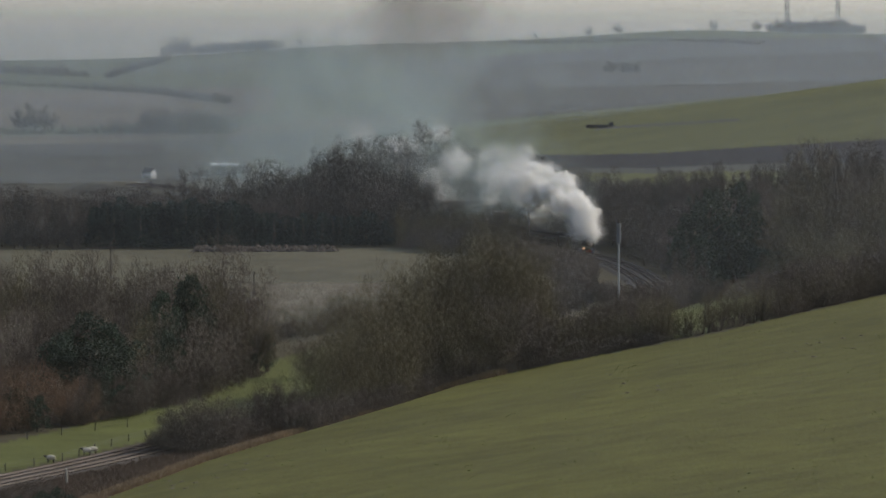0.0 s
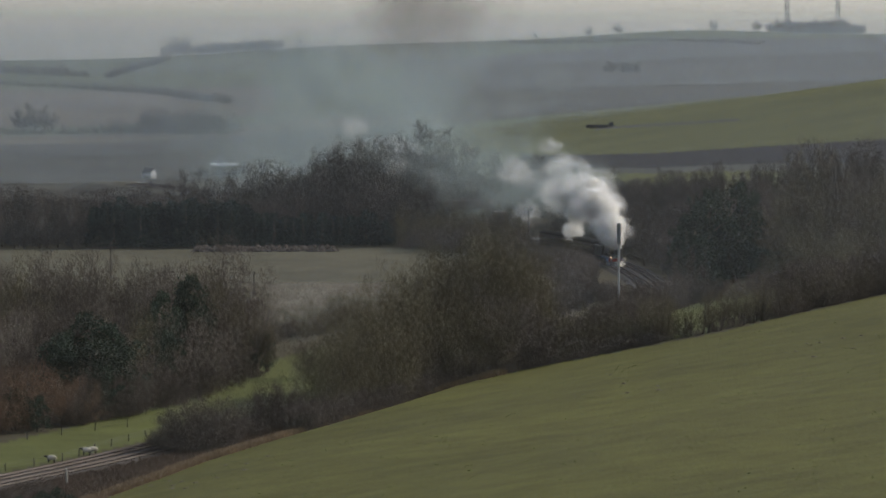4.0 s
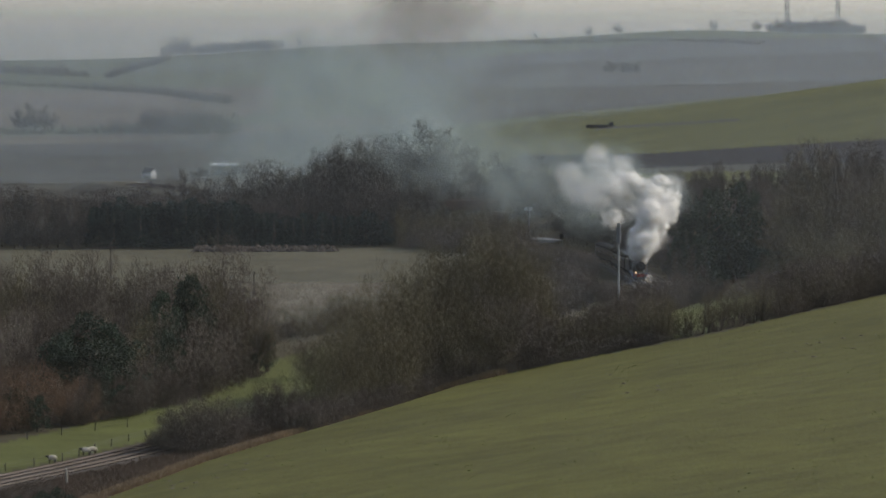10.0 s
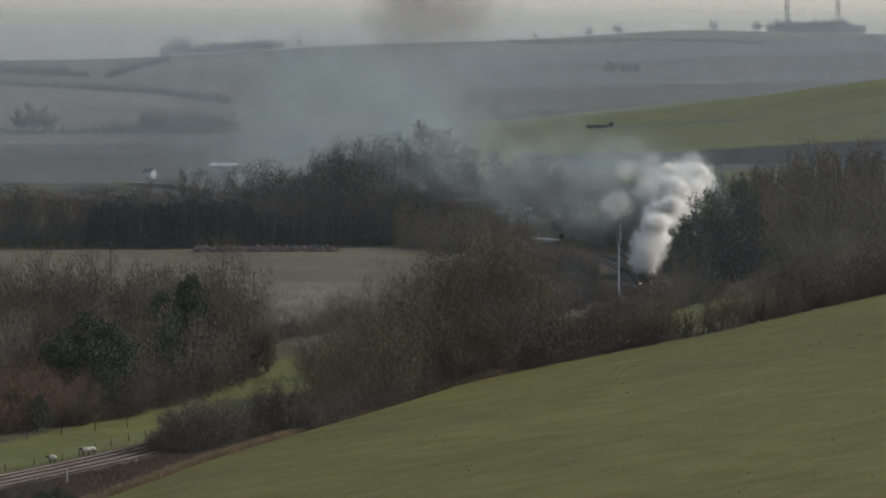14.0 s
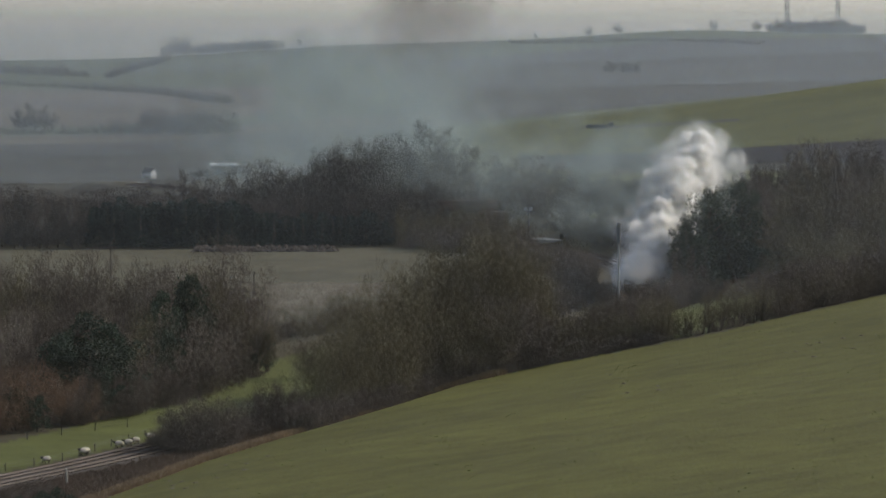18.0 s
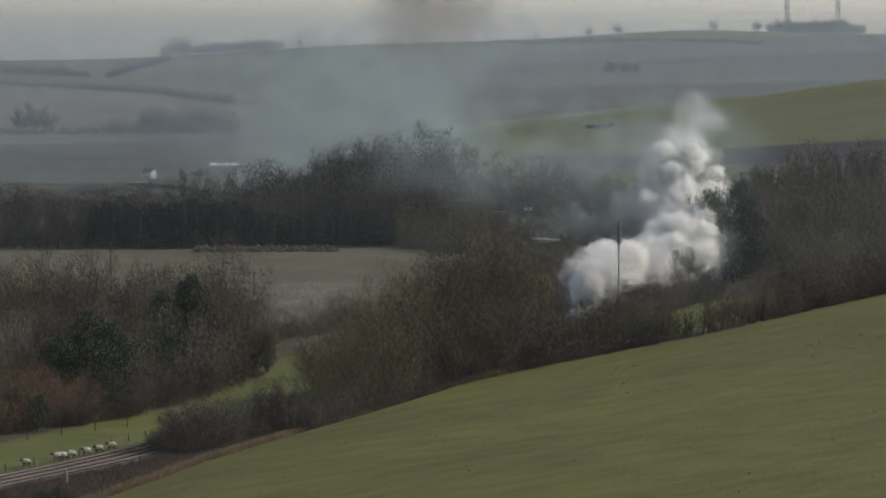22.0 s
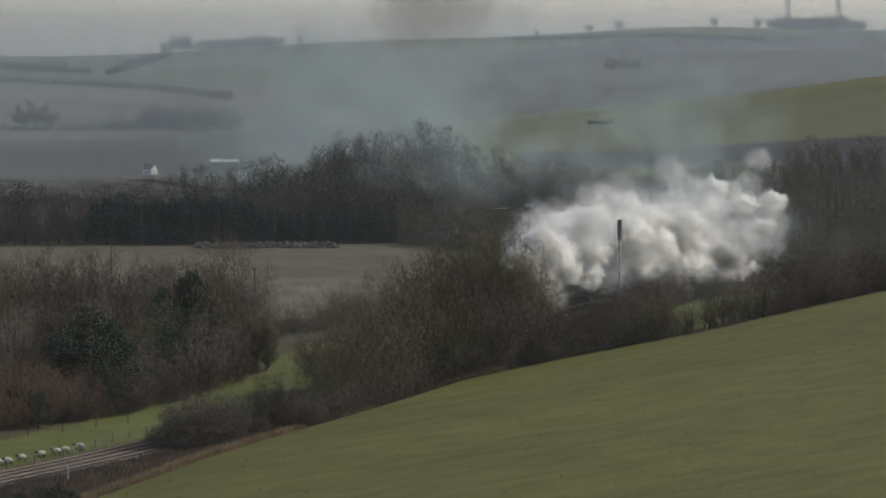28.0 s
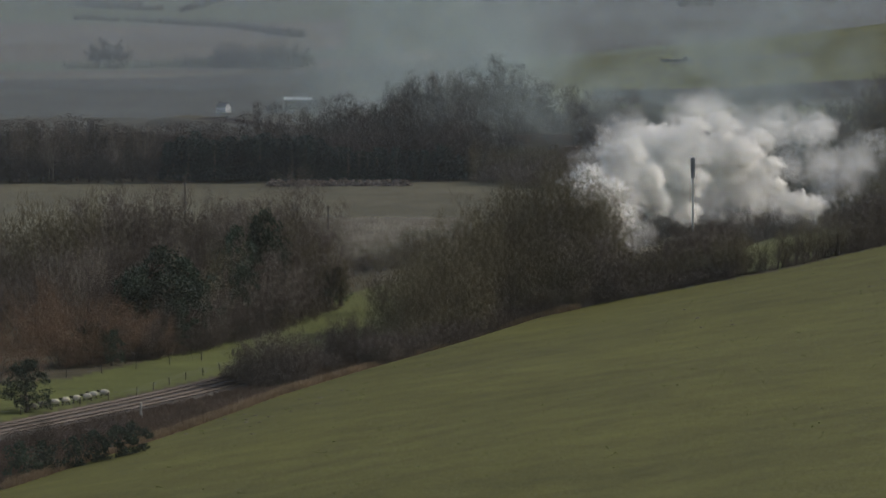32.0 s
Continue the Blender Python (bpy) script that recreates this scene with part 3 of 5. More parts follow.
# ---- tinted sheets that imitate haze in the valley air ----
def haze_sheet(r, top, air, lo=-40, hi=40):
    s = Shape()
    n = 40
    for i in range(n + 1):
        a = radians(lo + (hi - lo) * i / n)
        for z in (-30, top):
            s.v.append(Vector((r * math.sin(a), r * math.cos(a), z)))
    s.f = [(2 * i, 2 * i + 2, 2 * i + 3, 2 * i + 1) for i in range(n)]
    ob = new("haze_sheet", s.mesh("haze_sheet", air, True))
    return tagged(ob, "thin see-through sheet tinted blue-grey to imitate haze in the air", "backdrop", kind="structure")


# curved see-through sheets added at set distances, paling what lies behind like haze
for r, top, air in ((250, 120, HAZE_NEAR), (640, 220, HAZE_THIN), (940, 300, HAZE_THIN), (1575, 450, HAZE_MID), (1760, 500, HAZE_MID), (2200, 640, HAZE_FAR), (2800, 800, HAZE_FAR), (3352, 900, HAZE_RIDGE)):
    haze_sheet(r, top, air)
haze_sheet(1300, 90, HAZE_WEST, -40, 2)


# ---- railway ----
def railway():
    bed, joined = Shape(), Shape()
    line = thing("railway_track", Matrix(), "double railway track on brown ballast with rusty rails", "railway track", kind="structure")
    ss = np.arange(20, TRACK_S[-1] - 5, 4.0)
    cross = ((-4.3, -0.55), (-3.4, -0.16), (3.4, -0.16), (4.3, -0.55))
    for s in ss:
        for off, dz in cross:
            x, y, h = on_track(s, off)
            bed.v.append(Vector((x, y, rail_z(y) + dz - 0.02)))
    for i in range(len(ss) - 1):
        for k in range(3):
            a = i * 4 + k
            bed.f.append((a, a + 1, a + 5, a + 4))
    part("ballast", bed, BALLAST, line, soft=False)
    # sleepers: single ones on the open stretch by the meadow, the rest joined
    one = Shape()
    one.box((-0.13, -1.3, -0.17), (0.13, 1.3, 0.0))
    piece = one.mesh("sleeper", SLEEPER)
    for side in (-1.7, 1.7):
        s, count = 120.0, 0
        while s < TRACK_S[-1] - 10:
            x, y, h = on_track(s, side)
            if 428 < y < 512:
                ob = part("sleeper", piece, None, line)
                ob.matrix_basis = Matrix.Translation((x, y, rail_z(y) - 0.13)) @ Matrix.Rotation(h, 4, "Z")
            else:
                b = len(joined.v)
                joined.box((-0.13, -1.3, -0.17), (0.13, 1.3, 0.0))
                c, sn = math.cos(h), math.sin(h)
                for i in range(b, len(joined.v)):
                    v = joined.v[i]
                    joined.v[i] = Vector((x + v.x * c - v.y * sn, y + v.x * sn + v.y * c, rail_z(y) - 0.13 + v.z))
            s += 0.7
        for g in (-0.7525, 0.7525):
            r = Shape()
            for q in ss:
                x, y, h = on_track(q, side + g)
                n = Vector((-math.sin(h), math.cos(h), 0))
                c = Vector((x, y, rail_z(y)))
                for dx, dz in ((-0.07, -0.14), (-0.035, 0.02), (0.035, 0.02), (0.07, -0.14)):
                    r.v.append(c + n * dx + Vector((0, 0, dz)))
            for i in range(len(ss) - 1):
                for k in range(3):
                    a = i * 4 + k
                    r.f.append((a, a + 1, a + 5, a + 4))
            part("rail", r, RAIL, line)
    tagged(part("far_sleepers", joined, SLEEPER, line), kind="stuff")


railway()


# ---- woods and hedges ----
def far_hedge(points, n, depth, low, high):
    """A hedgerow on the downs, too far off to tell its bushes apart."""
    p = np.array(points, float)
    q = np.concatenate([[0], np.cumsum(np.hypot(*np.diff(p, axis=0).T))])
    whole = Shape()
    for i in range(n):
        u = (i + RNG.uniform(0.0, 1.0)) / n * q[-1]
        x, y = float(np.interp(u, q, p[:, 0])), float(np.interp(u, q, p[:, 1])) + RNG.uniform(0, depth)
        crown = FAR_BUSHES[i % 3]
        m = Matrix.LocRotScale((x, y, hill(x, y) - 0.2), Euler((0, 0, RNG.uniform(0, 6.28))), Vector((1.4, 1.4, RNG.uniform(0.9, 1.2))) * RNG.uniform(low, high))
        b = len(whole.v)
        whole.v += [m @ v for v in crown.v]
        whole.f += [tuple(b + k for k in f) for f in crown.f]
    tagged(new("far_hedgerow", whole.mesh("far_hedgerow", TWIG_FAR)), "hazy far-off hedgerow of leafless bushes on the downs", "hedge", kind="stuff")


FAR_BUSHES = [bare_tree(90 + i, 12, 5.4, 0.0, 12, 5, 6, 1.0, 0.3, stems=2)[1] for i in range(3)]


LINESIDE = [
        (-13.0, 527, 13.4, 8.1), (-9.5, 537, 15.8, 7.9), (-6.7, 543, 18.1, 8.4), (-3.1, 551, 19.3, 8.5), (0.5, 559, 20.1, 8.2), (4.1, 562, 19.8, 8.7),
        (7.3, 564, 18.1, 8.3), (9.9, 566, 15.6, 6.1), (-4.5, 544, 13.7, 9.5), (-0.1, 547, 14.1, 9.5), (4.9, 550, 12.5, 10.3), (9.2, 553, 10.3, 8.2),
        (-9.9, 530, 11.2, 8.5), (-14.4, 524, 9.8, 5.6), (-6.8, 536, 10.3, 7.9), (2.3, 546, 9.0, 8.8), (7.1, 549, 7.1, 8.1), (-1.4, 544, 9.0, 8.0)]
BUSHES = [
        (13.3, 556, 7.8, 7.5), (16.8, 559, 6.3, 7.1), (20.2, 562, 6.3, 6.8), (23.7, 566, 8.0, 6.4), (26.5, 567, 6.0, 5.7), (29.0, 565, 3.3, 5.3),
        (14.7, 554, 3.8, 8.2), (21.4, 558, 2.9, 8.2), (11.2, 552, 6.7, 8.1), (25.3, 561, 3.3, 6.8), (18.4, 556, 2.3, 7.5), (10.4, 549, 3.6, 6.6)]
FRONT = [
        (-27.5, 485, 7.0, 7.8), (-29.4, 487, 6.0, 7.2), (-25.5, 487, 5.8, 5.9), (-31.9, 490, 2.6, 5.3), (-28.1, 483, 4.4, 9.7), (-20.3, 510, 6.4, 5.8),
        (-19.2, 512, 4.7, 5.5), (-21.6, 508, 4.4, 5.4), (-23.2, 501, 2.7, 4.7), (-33.5, 489, 1.4, 3.3), (-16.7, 521, 2.8, 5.6), (-13.7, 526, 3.5, 6.0),
        (-10.4, 530, 4.3, 6.4), (-6.7, 533, 4.9, 6.4)]
IVY = [
        (-48.7, 534, 9.8, 5.4, "ivy"), (-46.0, 540, 12.1, 5.8, "ivy_tall"), (-42.6, 538, 10.8, 5.8, "ivy_tall"), (-44.1, 530, 9.0, 7.8, "ivy"), (-47.3, 530, 8.5, 5.7, "ivy"), (-38.0, 566, 13.1, 4.2, "ivy_tall"),
        (-36.1, 552, 8.6, 3.3, "ivy"), (-34.4, 580, 14.4, 3.7, "ivy_tall"), (-36.0, 578, 13.4, 3.1, "ivy"), (-41.0, 536, 8.9, 3.6, "ivy"), (-51.5, 507, 5.1, 3.7, "ivy"), (-48.8, 505, 4.4, 2.7, "ivy"),
        (-24.8, 589, 5.5, 2.1, "ivy"), (-26.7, 588, 4.9, 1.7, "ivy"), (-42.3, 521, 6.6, 4.2, "ivy")]
WOODBACK = [
        (-60.4, 585, 16.0, 8.6), (-56.8, 592, 16.1, 8.7), (-52.8, 596, 16.0, 8.8), (-47.9, 590, 16.2, 7.9), (-44.1, 598, 15.1, 8.0), (-39.4, 588, 15.1, 8.7),
        (-35.6, 584, 15.0, 8.6), (-32.8, 590, 14.0, 7.1), (-29.4, 594, 11.9, 6.4), (-26.3, 596, 11.3, 6.0), (-56.0, 560, 13.1, 9.0), (-51.7, 562, 13.4, 8.3),
        (-41.4, 556, 12.7, 8.2), (-34.8, 570, 10.5, 8.4), (-31.1, 580, 9.7, 7.8), (-27.2, 588, 9.1, 6.3), (-54.9, 535, 10.8, 7.9), (-38.6, 548, 8.8, 6.6),
        (-32.7, 560, 7.1, 6.8), (-29.5, 572, 6.1, 6.1), (-64.2, 580, 15.6, 10.1), (-61.3, 540, 11.6, 8.7), (-68.3, 575, 15.2, 10.0), (-71.5, 570, 13.9, 9.9)]
WOODFRONT = [
        (-50.2, 509, 4.8, 6.1), (-46.6, 514, 5.7, 5.5), (-43.5, 519, 6.0, 5.6), (-40.7, 523, 5.7, 4.9), (-38.6, 528, 6.0, 5.0), (-36.7, 536, 6.0, 5.0),
        (-34.6, 543, 5.1, 4.4), (-32.4, 550, 4.9, 5.2), (-30.0, 560, 4.8, 5.3), (-28.0, 572, 4.5, 4.6), (-26.4, 580, 2.3, 3.9), (-53.3, 506, 4.3, 6.1),
        (-44.8, 514, 4.0, 4.1), (-39.4, 524, 3.5, 3.5), (-35.1, 539, 2.9, 2.9), (-31.1, 552, 2.9, 3.3)]
RED = [
        (-52.0, 506, 8.4, 6.1), (-49.5, 510, 8.5, 6.2), (-46.6, 514, 7.1, 5.5), (-54.6, 502, 9.8, 7.4), (-57.2, 498, 11.7, 7.3), (-44.4, 517, 5.6, 4.2)]
BENDDARK = [
        (45.8, 725, 18.8, 7.3, "ivy_tall"), (42.8, 722, 15.6, 5.8, "ivy_tall"), (49.0, 728, 12.2, 6.8, "ivy_tall"), (52.1, 735, 16.3, 5.1, "ivy_tall"), (54.0, 737, 13.0, 4.0, "ivy"), (44.1, 720, 11.2, 7.7, "ivy"),
        (50.2, 725, 6.9, 7.8, "ivy"), (54.3, 721, 4.3, 6.8, "ivy"), (48.2, 731, 14.0, 4.9, "fir"), (41.2, 723, 13.5, 3.9, "ivy"), (46.7, 727, 17.0, 4.9, "fir")]
BEND = [
        (60.2, 752, 15.9, 8.6), (56.3, 748, 11.4, 9.0), (62.7, 746, 12.8, 10.0), (64.8, 736, 19.0, 8.9), (67.7, 730, 24.1, 14.7), (71.1, 700, 17.8, 8.4),
        (72.4, 690, 16.1, 8.3), (64.5, 690, 14.8, 10.2), (68.7, 686, 13.1, 8.3), (62.2, 728, 7.9, 9.8), (59.1, 738, 6.0, 8.9), (61.7, 680, 8.8, 9.1),
        (75.6, 690, 15.6, 9.3), (79.3, 690, 13.1, 10.2), (68.3, 710, 18.3, 7.6), (70.4, 650, 8.0, 7.8), (83.9, 690, 10.5, 11.1)]
BENDSHRUB = [
        (39.8, 688, 10.0, 6.9), (36.2, 672, 7.2, 6.3), (52.5, 640, 4.6, 6.9), (56.0, 636, 5.1, 7.7), (59.7, 630, 5.2, 7.6), (64.2, 628, 5.1, 7.6),
        (68.0, 628, 5.4, 7.6), (51.4, 606, 3.2, 5.7), (55.6, 608, 3.4, 6.5), (60.1, 612, 3.7, 6.6), (64.2, 616, 3.6, 6.6), (41.3, 660, 4.5, 5.3),
        (45.7, 660, 3.3, 5.3), (49.8, 650, 4.0, 5.2), (72.4, 630, 4.7, 8.4), (69.4, 618, 2.8, 7.5)]
CUT = [
        (44.4, 905, 10.0, 8.5), (49.1, 912, 10.3, 8.6), (54.1, 915, 10.0, 9.2), (56.9, 900, 8.4, 7.2), (40.1, 890, 8.8, 7.2), (43.4, 860, 8.2, 8.1),
        (48.6, 870, 7.0, 8.2), (37.3, 880, 6.8, 7.1), (36.7, 940, 6.6, 8.8), (33.1, 945, 8.0, 7.6), (39.7, 830, 7.9, 6.7), (42.5, 810, 7.8, 6.5)]
FARW = [
        (-93.4, 905, 13.3, 10.9), (-88.4, 910, 13.6, 11.0), (-82.5, 905, 13.3, 9.7), (-77.8, 915, 13.4, 9.8), (-72.1, 912, 13.0, 9.8), (-66.2, 915, 12.5, 9.8),
        (-60.7, 915, 12.1, 8.6), (-55.7, 925, 16.9, 7.4), (-51.1, 925, 12.9, 7.4), (-46.2, 930, 13.5, 7.5), (-41.3, 935, 17.9, 9.4), (-36.5, 940, 18.6, 10.1),
        (-31.7, 930, 16.2, 8.7), (-26.2, 935, 18.5, 10.0), (-22.1, 945, 20.9, 10.1), (-27.5, 915, 15.5, 9.8), (-21.9, 912, 15.6, 11.0), (-16.5, 915, 16.7, 9.8),
        (-11.6, 920, 15.2, 8.6), (-100.1, 905, 13.0, 10.9), (-106.1, 905, 13.0, 10.9), (-112.2, 905, 13.0, 10.9), (-6.7, 925, 11.9, 8.7)]
SLOPE = [
        (-28.0, 930, 16.8, 10.0), (-24.3, 935, 19.5, 10.0), (-20.7, 940, 21.6, 10.7), (-17.0, 945, 22.9, 10.8), (-12.6, 950, 24.6, 11.5), (-7.6, 955, 24.3, 11.5),
        (-2.1, 962, 23.9, 12.3), (2.1, 964, 21.7, 10.3), (-4.9, 945, 20.8, 11.4), (-10.6, 940, 20.2, 11.3), (-15.6, 935, 18.4, 11.3), (-20.5, 930, 16.7, 11.2),
        (-0.5, 972, 16.0, 10.4), (7.8, 958, 11.6, 10.3), (11.1, 958, 9.7, 9.0), (6.7, 985, 14.5, 10.6), (12.8, 990, 15.1, 10.6), (20.9, 1000, 13.8, 12.7),
        (16.7, 985, 12.5, 10.6), (25.5, 995, 11.5, 9.3), (29.7, 980, 9.3, 9.2), (22.7, 960, 8.7, 10.3), (17.4, 955, 8.9, 10.2), (33.8, 985, 8.1, 7.9)]
FORE = [
        (-1.7, 880, 5.6, 9.4), (3.1, 876, 6.4, 9.4), (7.7, 872, 7.4, 9.4), (12.3, 868, 8.4, 9.3), (15.8, 866, 7.3, 7.0), (-5.2, 884, 4.2, 7.1),
        (1.9, 868, 4.1, 9.3), (8.8, 862, 4.6, 9.2), (14.5, 858, 4.5, 6.9), (25.5, 840, 5.1, 6.8), (23.1, 836, 4.1, 6.7), (19.8, 838, 2.8, 6.7)]


def vegetation():
    # trees and scrub between the pasture and the line
    stand(LINESIDE, ["olive", "olive", "olive", "tree"], "lineside trees", wide=1.5)
    row(["olive", "olive", "tree"], [(-8.5, 543), (0, 552), (10, 562)], 20, 10, 1.0, 1.35, "lineside trees", 0.9)
    row("olive", [(-1, 556), (5, 561), (10, 565)], 12, 6, 1.55, 1.75, "lineside trees", 0.75)
    row("olive", [(-9.5, 531), (-6, 543), (-3, 550)], 9, 3, 1.15, 1.4, "lineside trees", 0.8)
    stand(BUSHES, ["shrub", "thicket"], "lineside scrub", wide=1.2)
    stand(FRONT, "thicket", "lineside scrub", wide=1.1)
    plant("tree", -18.6, 580, 0.42, "lineside trees", 1.25, "small leafless spreading tree with a forked trunk")
    row(["thicket", "shrub"], [(-17, 493), (-14, 508.5), (-3.4, 534.5), (5.5, 542.5), (14, 550.5)], 66, 4.5, 0.4, 0.8, "lineside scrub")
    row(["shrub", "shrub", "olive"], [(12, 553), (20, 557), (30, 560)], 24, 5, 0.4, 0.6, "lineside scrub")
    row(["thicket", "shrub"], [(22, 655), (25, 680), (28, 705), (29, 730)], 26, 8, 0.55, 0.8, "scrub before the line", 1.3)
    row(["thicket", "shrub"], [(20, 640), (23.5, 668), (26, 700)], 16, 6, 0.6, 0.9, "scrub before the line", 1.2)
    row(["thicket", "shrub"], [(24, 600), (30, 628), (34, 655)], 18, 10, 0.7, 1.05, "scrub before the line", 1.2)
    row("shrub", [(30, 636), (32, 660), (36, 690)], 26, 8, 0.9, 1.25, "scrub before the line", 1.1)
    row("sapling", [(27, 559), (34.7, 561), (44, 574)], 20, 4, 0.6, 1.05, "small trees in the hedge")
    row("shrub", [(25, 558), (34.7, 560), (44, 573)], 12, 3, 0.25, 0.45, "hedge by the pasture")
    row("shrub", [(44, 573), (51.8, 583), (62.7, 599), (84, 618)], 34, 6, 0.7, 1.05, "hedge by the pasture")
    row("sapling", [(43, 571), (62.7, 598), (74, 608)], 14, 3, 0.7, 1.0, "small trees in the hedge")
    row(["thicket", "shrub"], [(17, 812), (24, 795), (28, 772)], 34, 50, 0.45, 0.75, "scrub before the line", 1.2)
    row("shrub", [(19, 690), (24, 715), (27, 745), (25, 775)], 40, 10, 0.35, 0.6, "scrub before the line", 1.25)
    row("shrub", [(3, 652), (16, 690), (23, 725), (23, 770), (14, 815), (8, 850)], 84, 14, 0.55, 0.9, "scrub before the line", 1.2)
    row("shrub", [(21, 600), (28, 640), (31, 690)], 34, 12, 0.6, 0.9, "scrub before the line", 1.15)
    row(["shrub", "wood"], [(44, 780), (46, 830), (36, 870), (26, 905)], 40, 14, 0.4, 0.7, "scrub in the cutting", 1.1)
    row("shrub", [(40, 725), (44, 770)], 14, 14, 0.6, 1.0, "scrub in the cutting")
    # wood behind the sheep meadow
    stand(WOODBACK, ["tree", "tree", "olive"], "wood by the meadow", wide=1.55)
    row(["tree", "olive"], [(-68, 588), (-46, 598), (-30, 602)], 18, 10, 1.1, 1.25, "wood by the meadow", 0.95)
    stand(WOODFRONT, ["shrub", "thicket", "shrub", "olive"], "scrub under the wood", wide=1.25)
    stand(IVY, "ivy", "evergreens in the wood", wide=1.3)
    stand(RED, "red", "rust-red scrub", wide=1.35)
    for x, y, s in ((-35, 553, 0.5), (-37.8, 541, 0.5), (-40.6, 531, 0.5), (-48.5, 511, 0.45), (-44.4, 519, 0.5), (-33, 562, 0.5), (-30.6, 568, 0.55), (-28.4, 577, 0.6), (-26, 588, 0.65), (-24.6, 590, 0.6)):
        plant("pole", x, y, s, "tall trees at the edge of the wood")
    row(["tree", "pole"], [(-76, 500), (-60, 520), (-46, 560), (-32, 600)], 34, 40, 0.7, 0.95, "wood by the meadow", skip=lambda x, y: x > -0.047 * y)
    row(["olive", "shrub"], [(-25, 642), (-20, 650), (-12, 658)], 12, 8, 0.35, 0.6, "scrub by the fallow field")
    plant("ivy", -53.5, 457, 0.55, "", 1.6, "small leaning tree smothered in dark ivy")
    plant("red", -60, 486, 1.35, "rust-red scrub")
    row("holly", [(-47, 388), (-36, 402)], 6, 4, 0.8, 1.1, "low evergreen bushes")
    row("shrub", [(-60, 398), (-40, 436)], 14, 6, 0.35, 0.6, "lineside scrub")
    # dark wood beyond the fallow field
    stand(FARW, "wood", "far wood", wide=1.6)
    stand(SLOPE, "wood", "wood on the slope", wide=1.5)
    row("wood", [(-125, 900), (-85, 900), (-30, 900)], 40, 30, 0.5, 0.75, "far wood", 1.2)
    row("fir", [(-74.5, 888), (-40, 890)], 30, 8, 0.56, 0.7, "conifers before the far wood", 1.5)
    row("fir", [(-40, 890), (-12, 893)], 16, 8, 0.4, 0.55, "conifers before the far wood", 1.6)
    row("wood", [(-118, 884), (-77, 886)], 16, 8, 0.4, 0.6, "far wood", 1.2)
    row("pole", [(-108, 886), (-78, 890)], 16, 20, 0.75, 0.95, "far wood")
    row("wood", [(-40, 896), (-4, 900)], 26, 30, 0.7, 0.95, "far wood", 1.1)
    stand(FORE, ["olive", "shrub"], "scrub by the bridge", wide=1.3)
    row(["shrub", "olive", "olive"], [(-8, 890), (3, 884), (15, 862)], 22, 12, 0.5, 0.8, "scrub by the bridge")
    # trees round the bend of the line
    stand(CUT, "wood", "trees above the cutting", wide=1.5)
    row("wood", [(36, 905), (50, 860), (92, 850)], 36, 50, 0.6, 0.8, "trees above the cutting")
    stand(BEND, ["tree", "tree", "olive"], "trees by the bend", wide=1.5)
    stand(BENDDARK, "ivy", "evergreens by the bend", wide=1.25)
    stand(BENDSHRUB, ["shrub", "thicket"], "scrub by the bend", wide=1.25)
    row(["shrub", "olive"], [(50, 664), (84, 650)], 20, 30, 0.5, 0.75, "scrub by the bend", skip=lambda x, y: x < 0.07 * y)
    row("shrub", [(48, 584), (62.7, 604), (84, 622)], 20, 8, 1.0, 1.4, "hedge by the pasture", 1.1)
    # hedgerows and copses on the downs
    far_hedge([(-148, 1838), (-84, 1722)], 34, 14, 0.3, 0.8)
    far_hedge([(-200, 1846), (-150, 1840)], 22, 8, 0.25, 0.4)
    far_hedge([(-268, 2548), (-215, 2492), (-160, 2370), (-108, 2140)], 120, 10, 0.25, 0.45)
    far_hedge([(-300, 2824), (-231, 2720)], 34, 30, 0.3, 0.7)
    far_hedge([(-214, 2690), (-206, 3150)], 50, 14, 0.3, 0.6)
    far_hedge([(51, 3273), (140, 3140), (228, 3010)], 100, 10, 0.18, 0.4)
    for dx, s in ((0, 1.15), (-6, 0.95), (6, 0.9)):
        plant("far", -186 + dx, 1919, s, "far hedgerow")
    row("far", [(-131, 1835), (-90, 1752)], 12, 8, 0.75, 1.0, "far hedgerow", 0.55)
    for x, s in ((-224, 0.8), (-218, 0.9), (-212, 1.5), (-207, 1.35), (-203, 0.8)):
        plant("far", x, 3380, s, "trees on the ridge", 0.95)
    row("far", [(-198, 3380), (-136, 3380)], 28, 20, 0.5, 0.9, "trees on the ridge", 1.2)
    row("far", [(262, 3385), (339, 3385)], 44, 24, 0.55, 0.85, "copse on the ridge", 0.85)
    row("far", [(270, 3395), (325, 3395)], 36, 20, 0.75, 1.05, "copse on the ridge", 0.8)
    row("far", [(95, 2490), (115, 2467)], 5, 20, 0.5, 0.8, "far copse")
    for x, s in ((75, 0.5), (118, 0.8), (142, 0.95), (219, 0.8), (254, 0.9), (-131, 0.75), (-116, 0.7), (-89, 0.35)):
        plant("far", x, 3415, s, "lone trees on the ridge", 0.8)


vegetation()


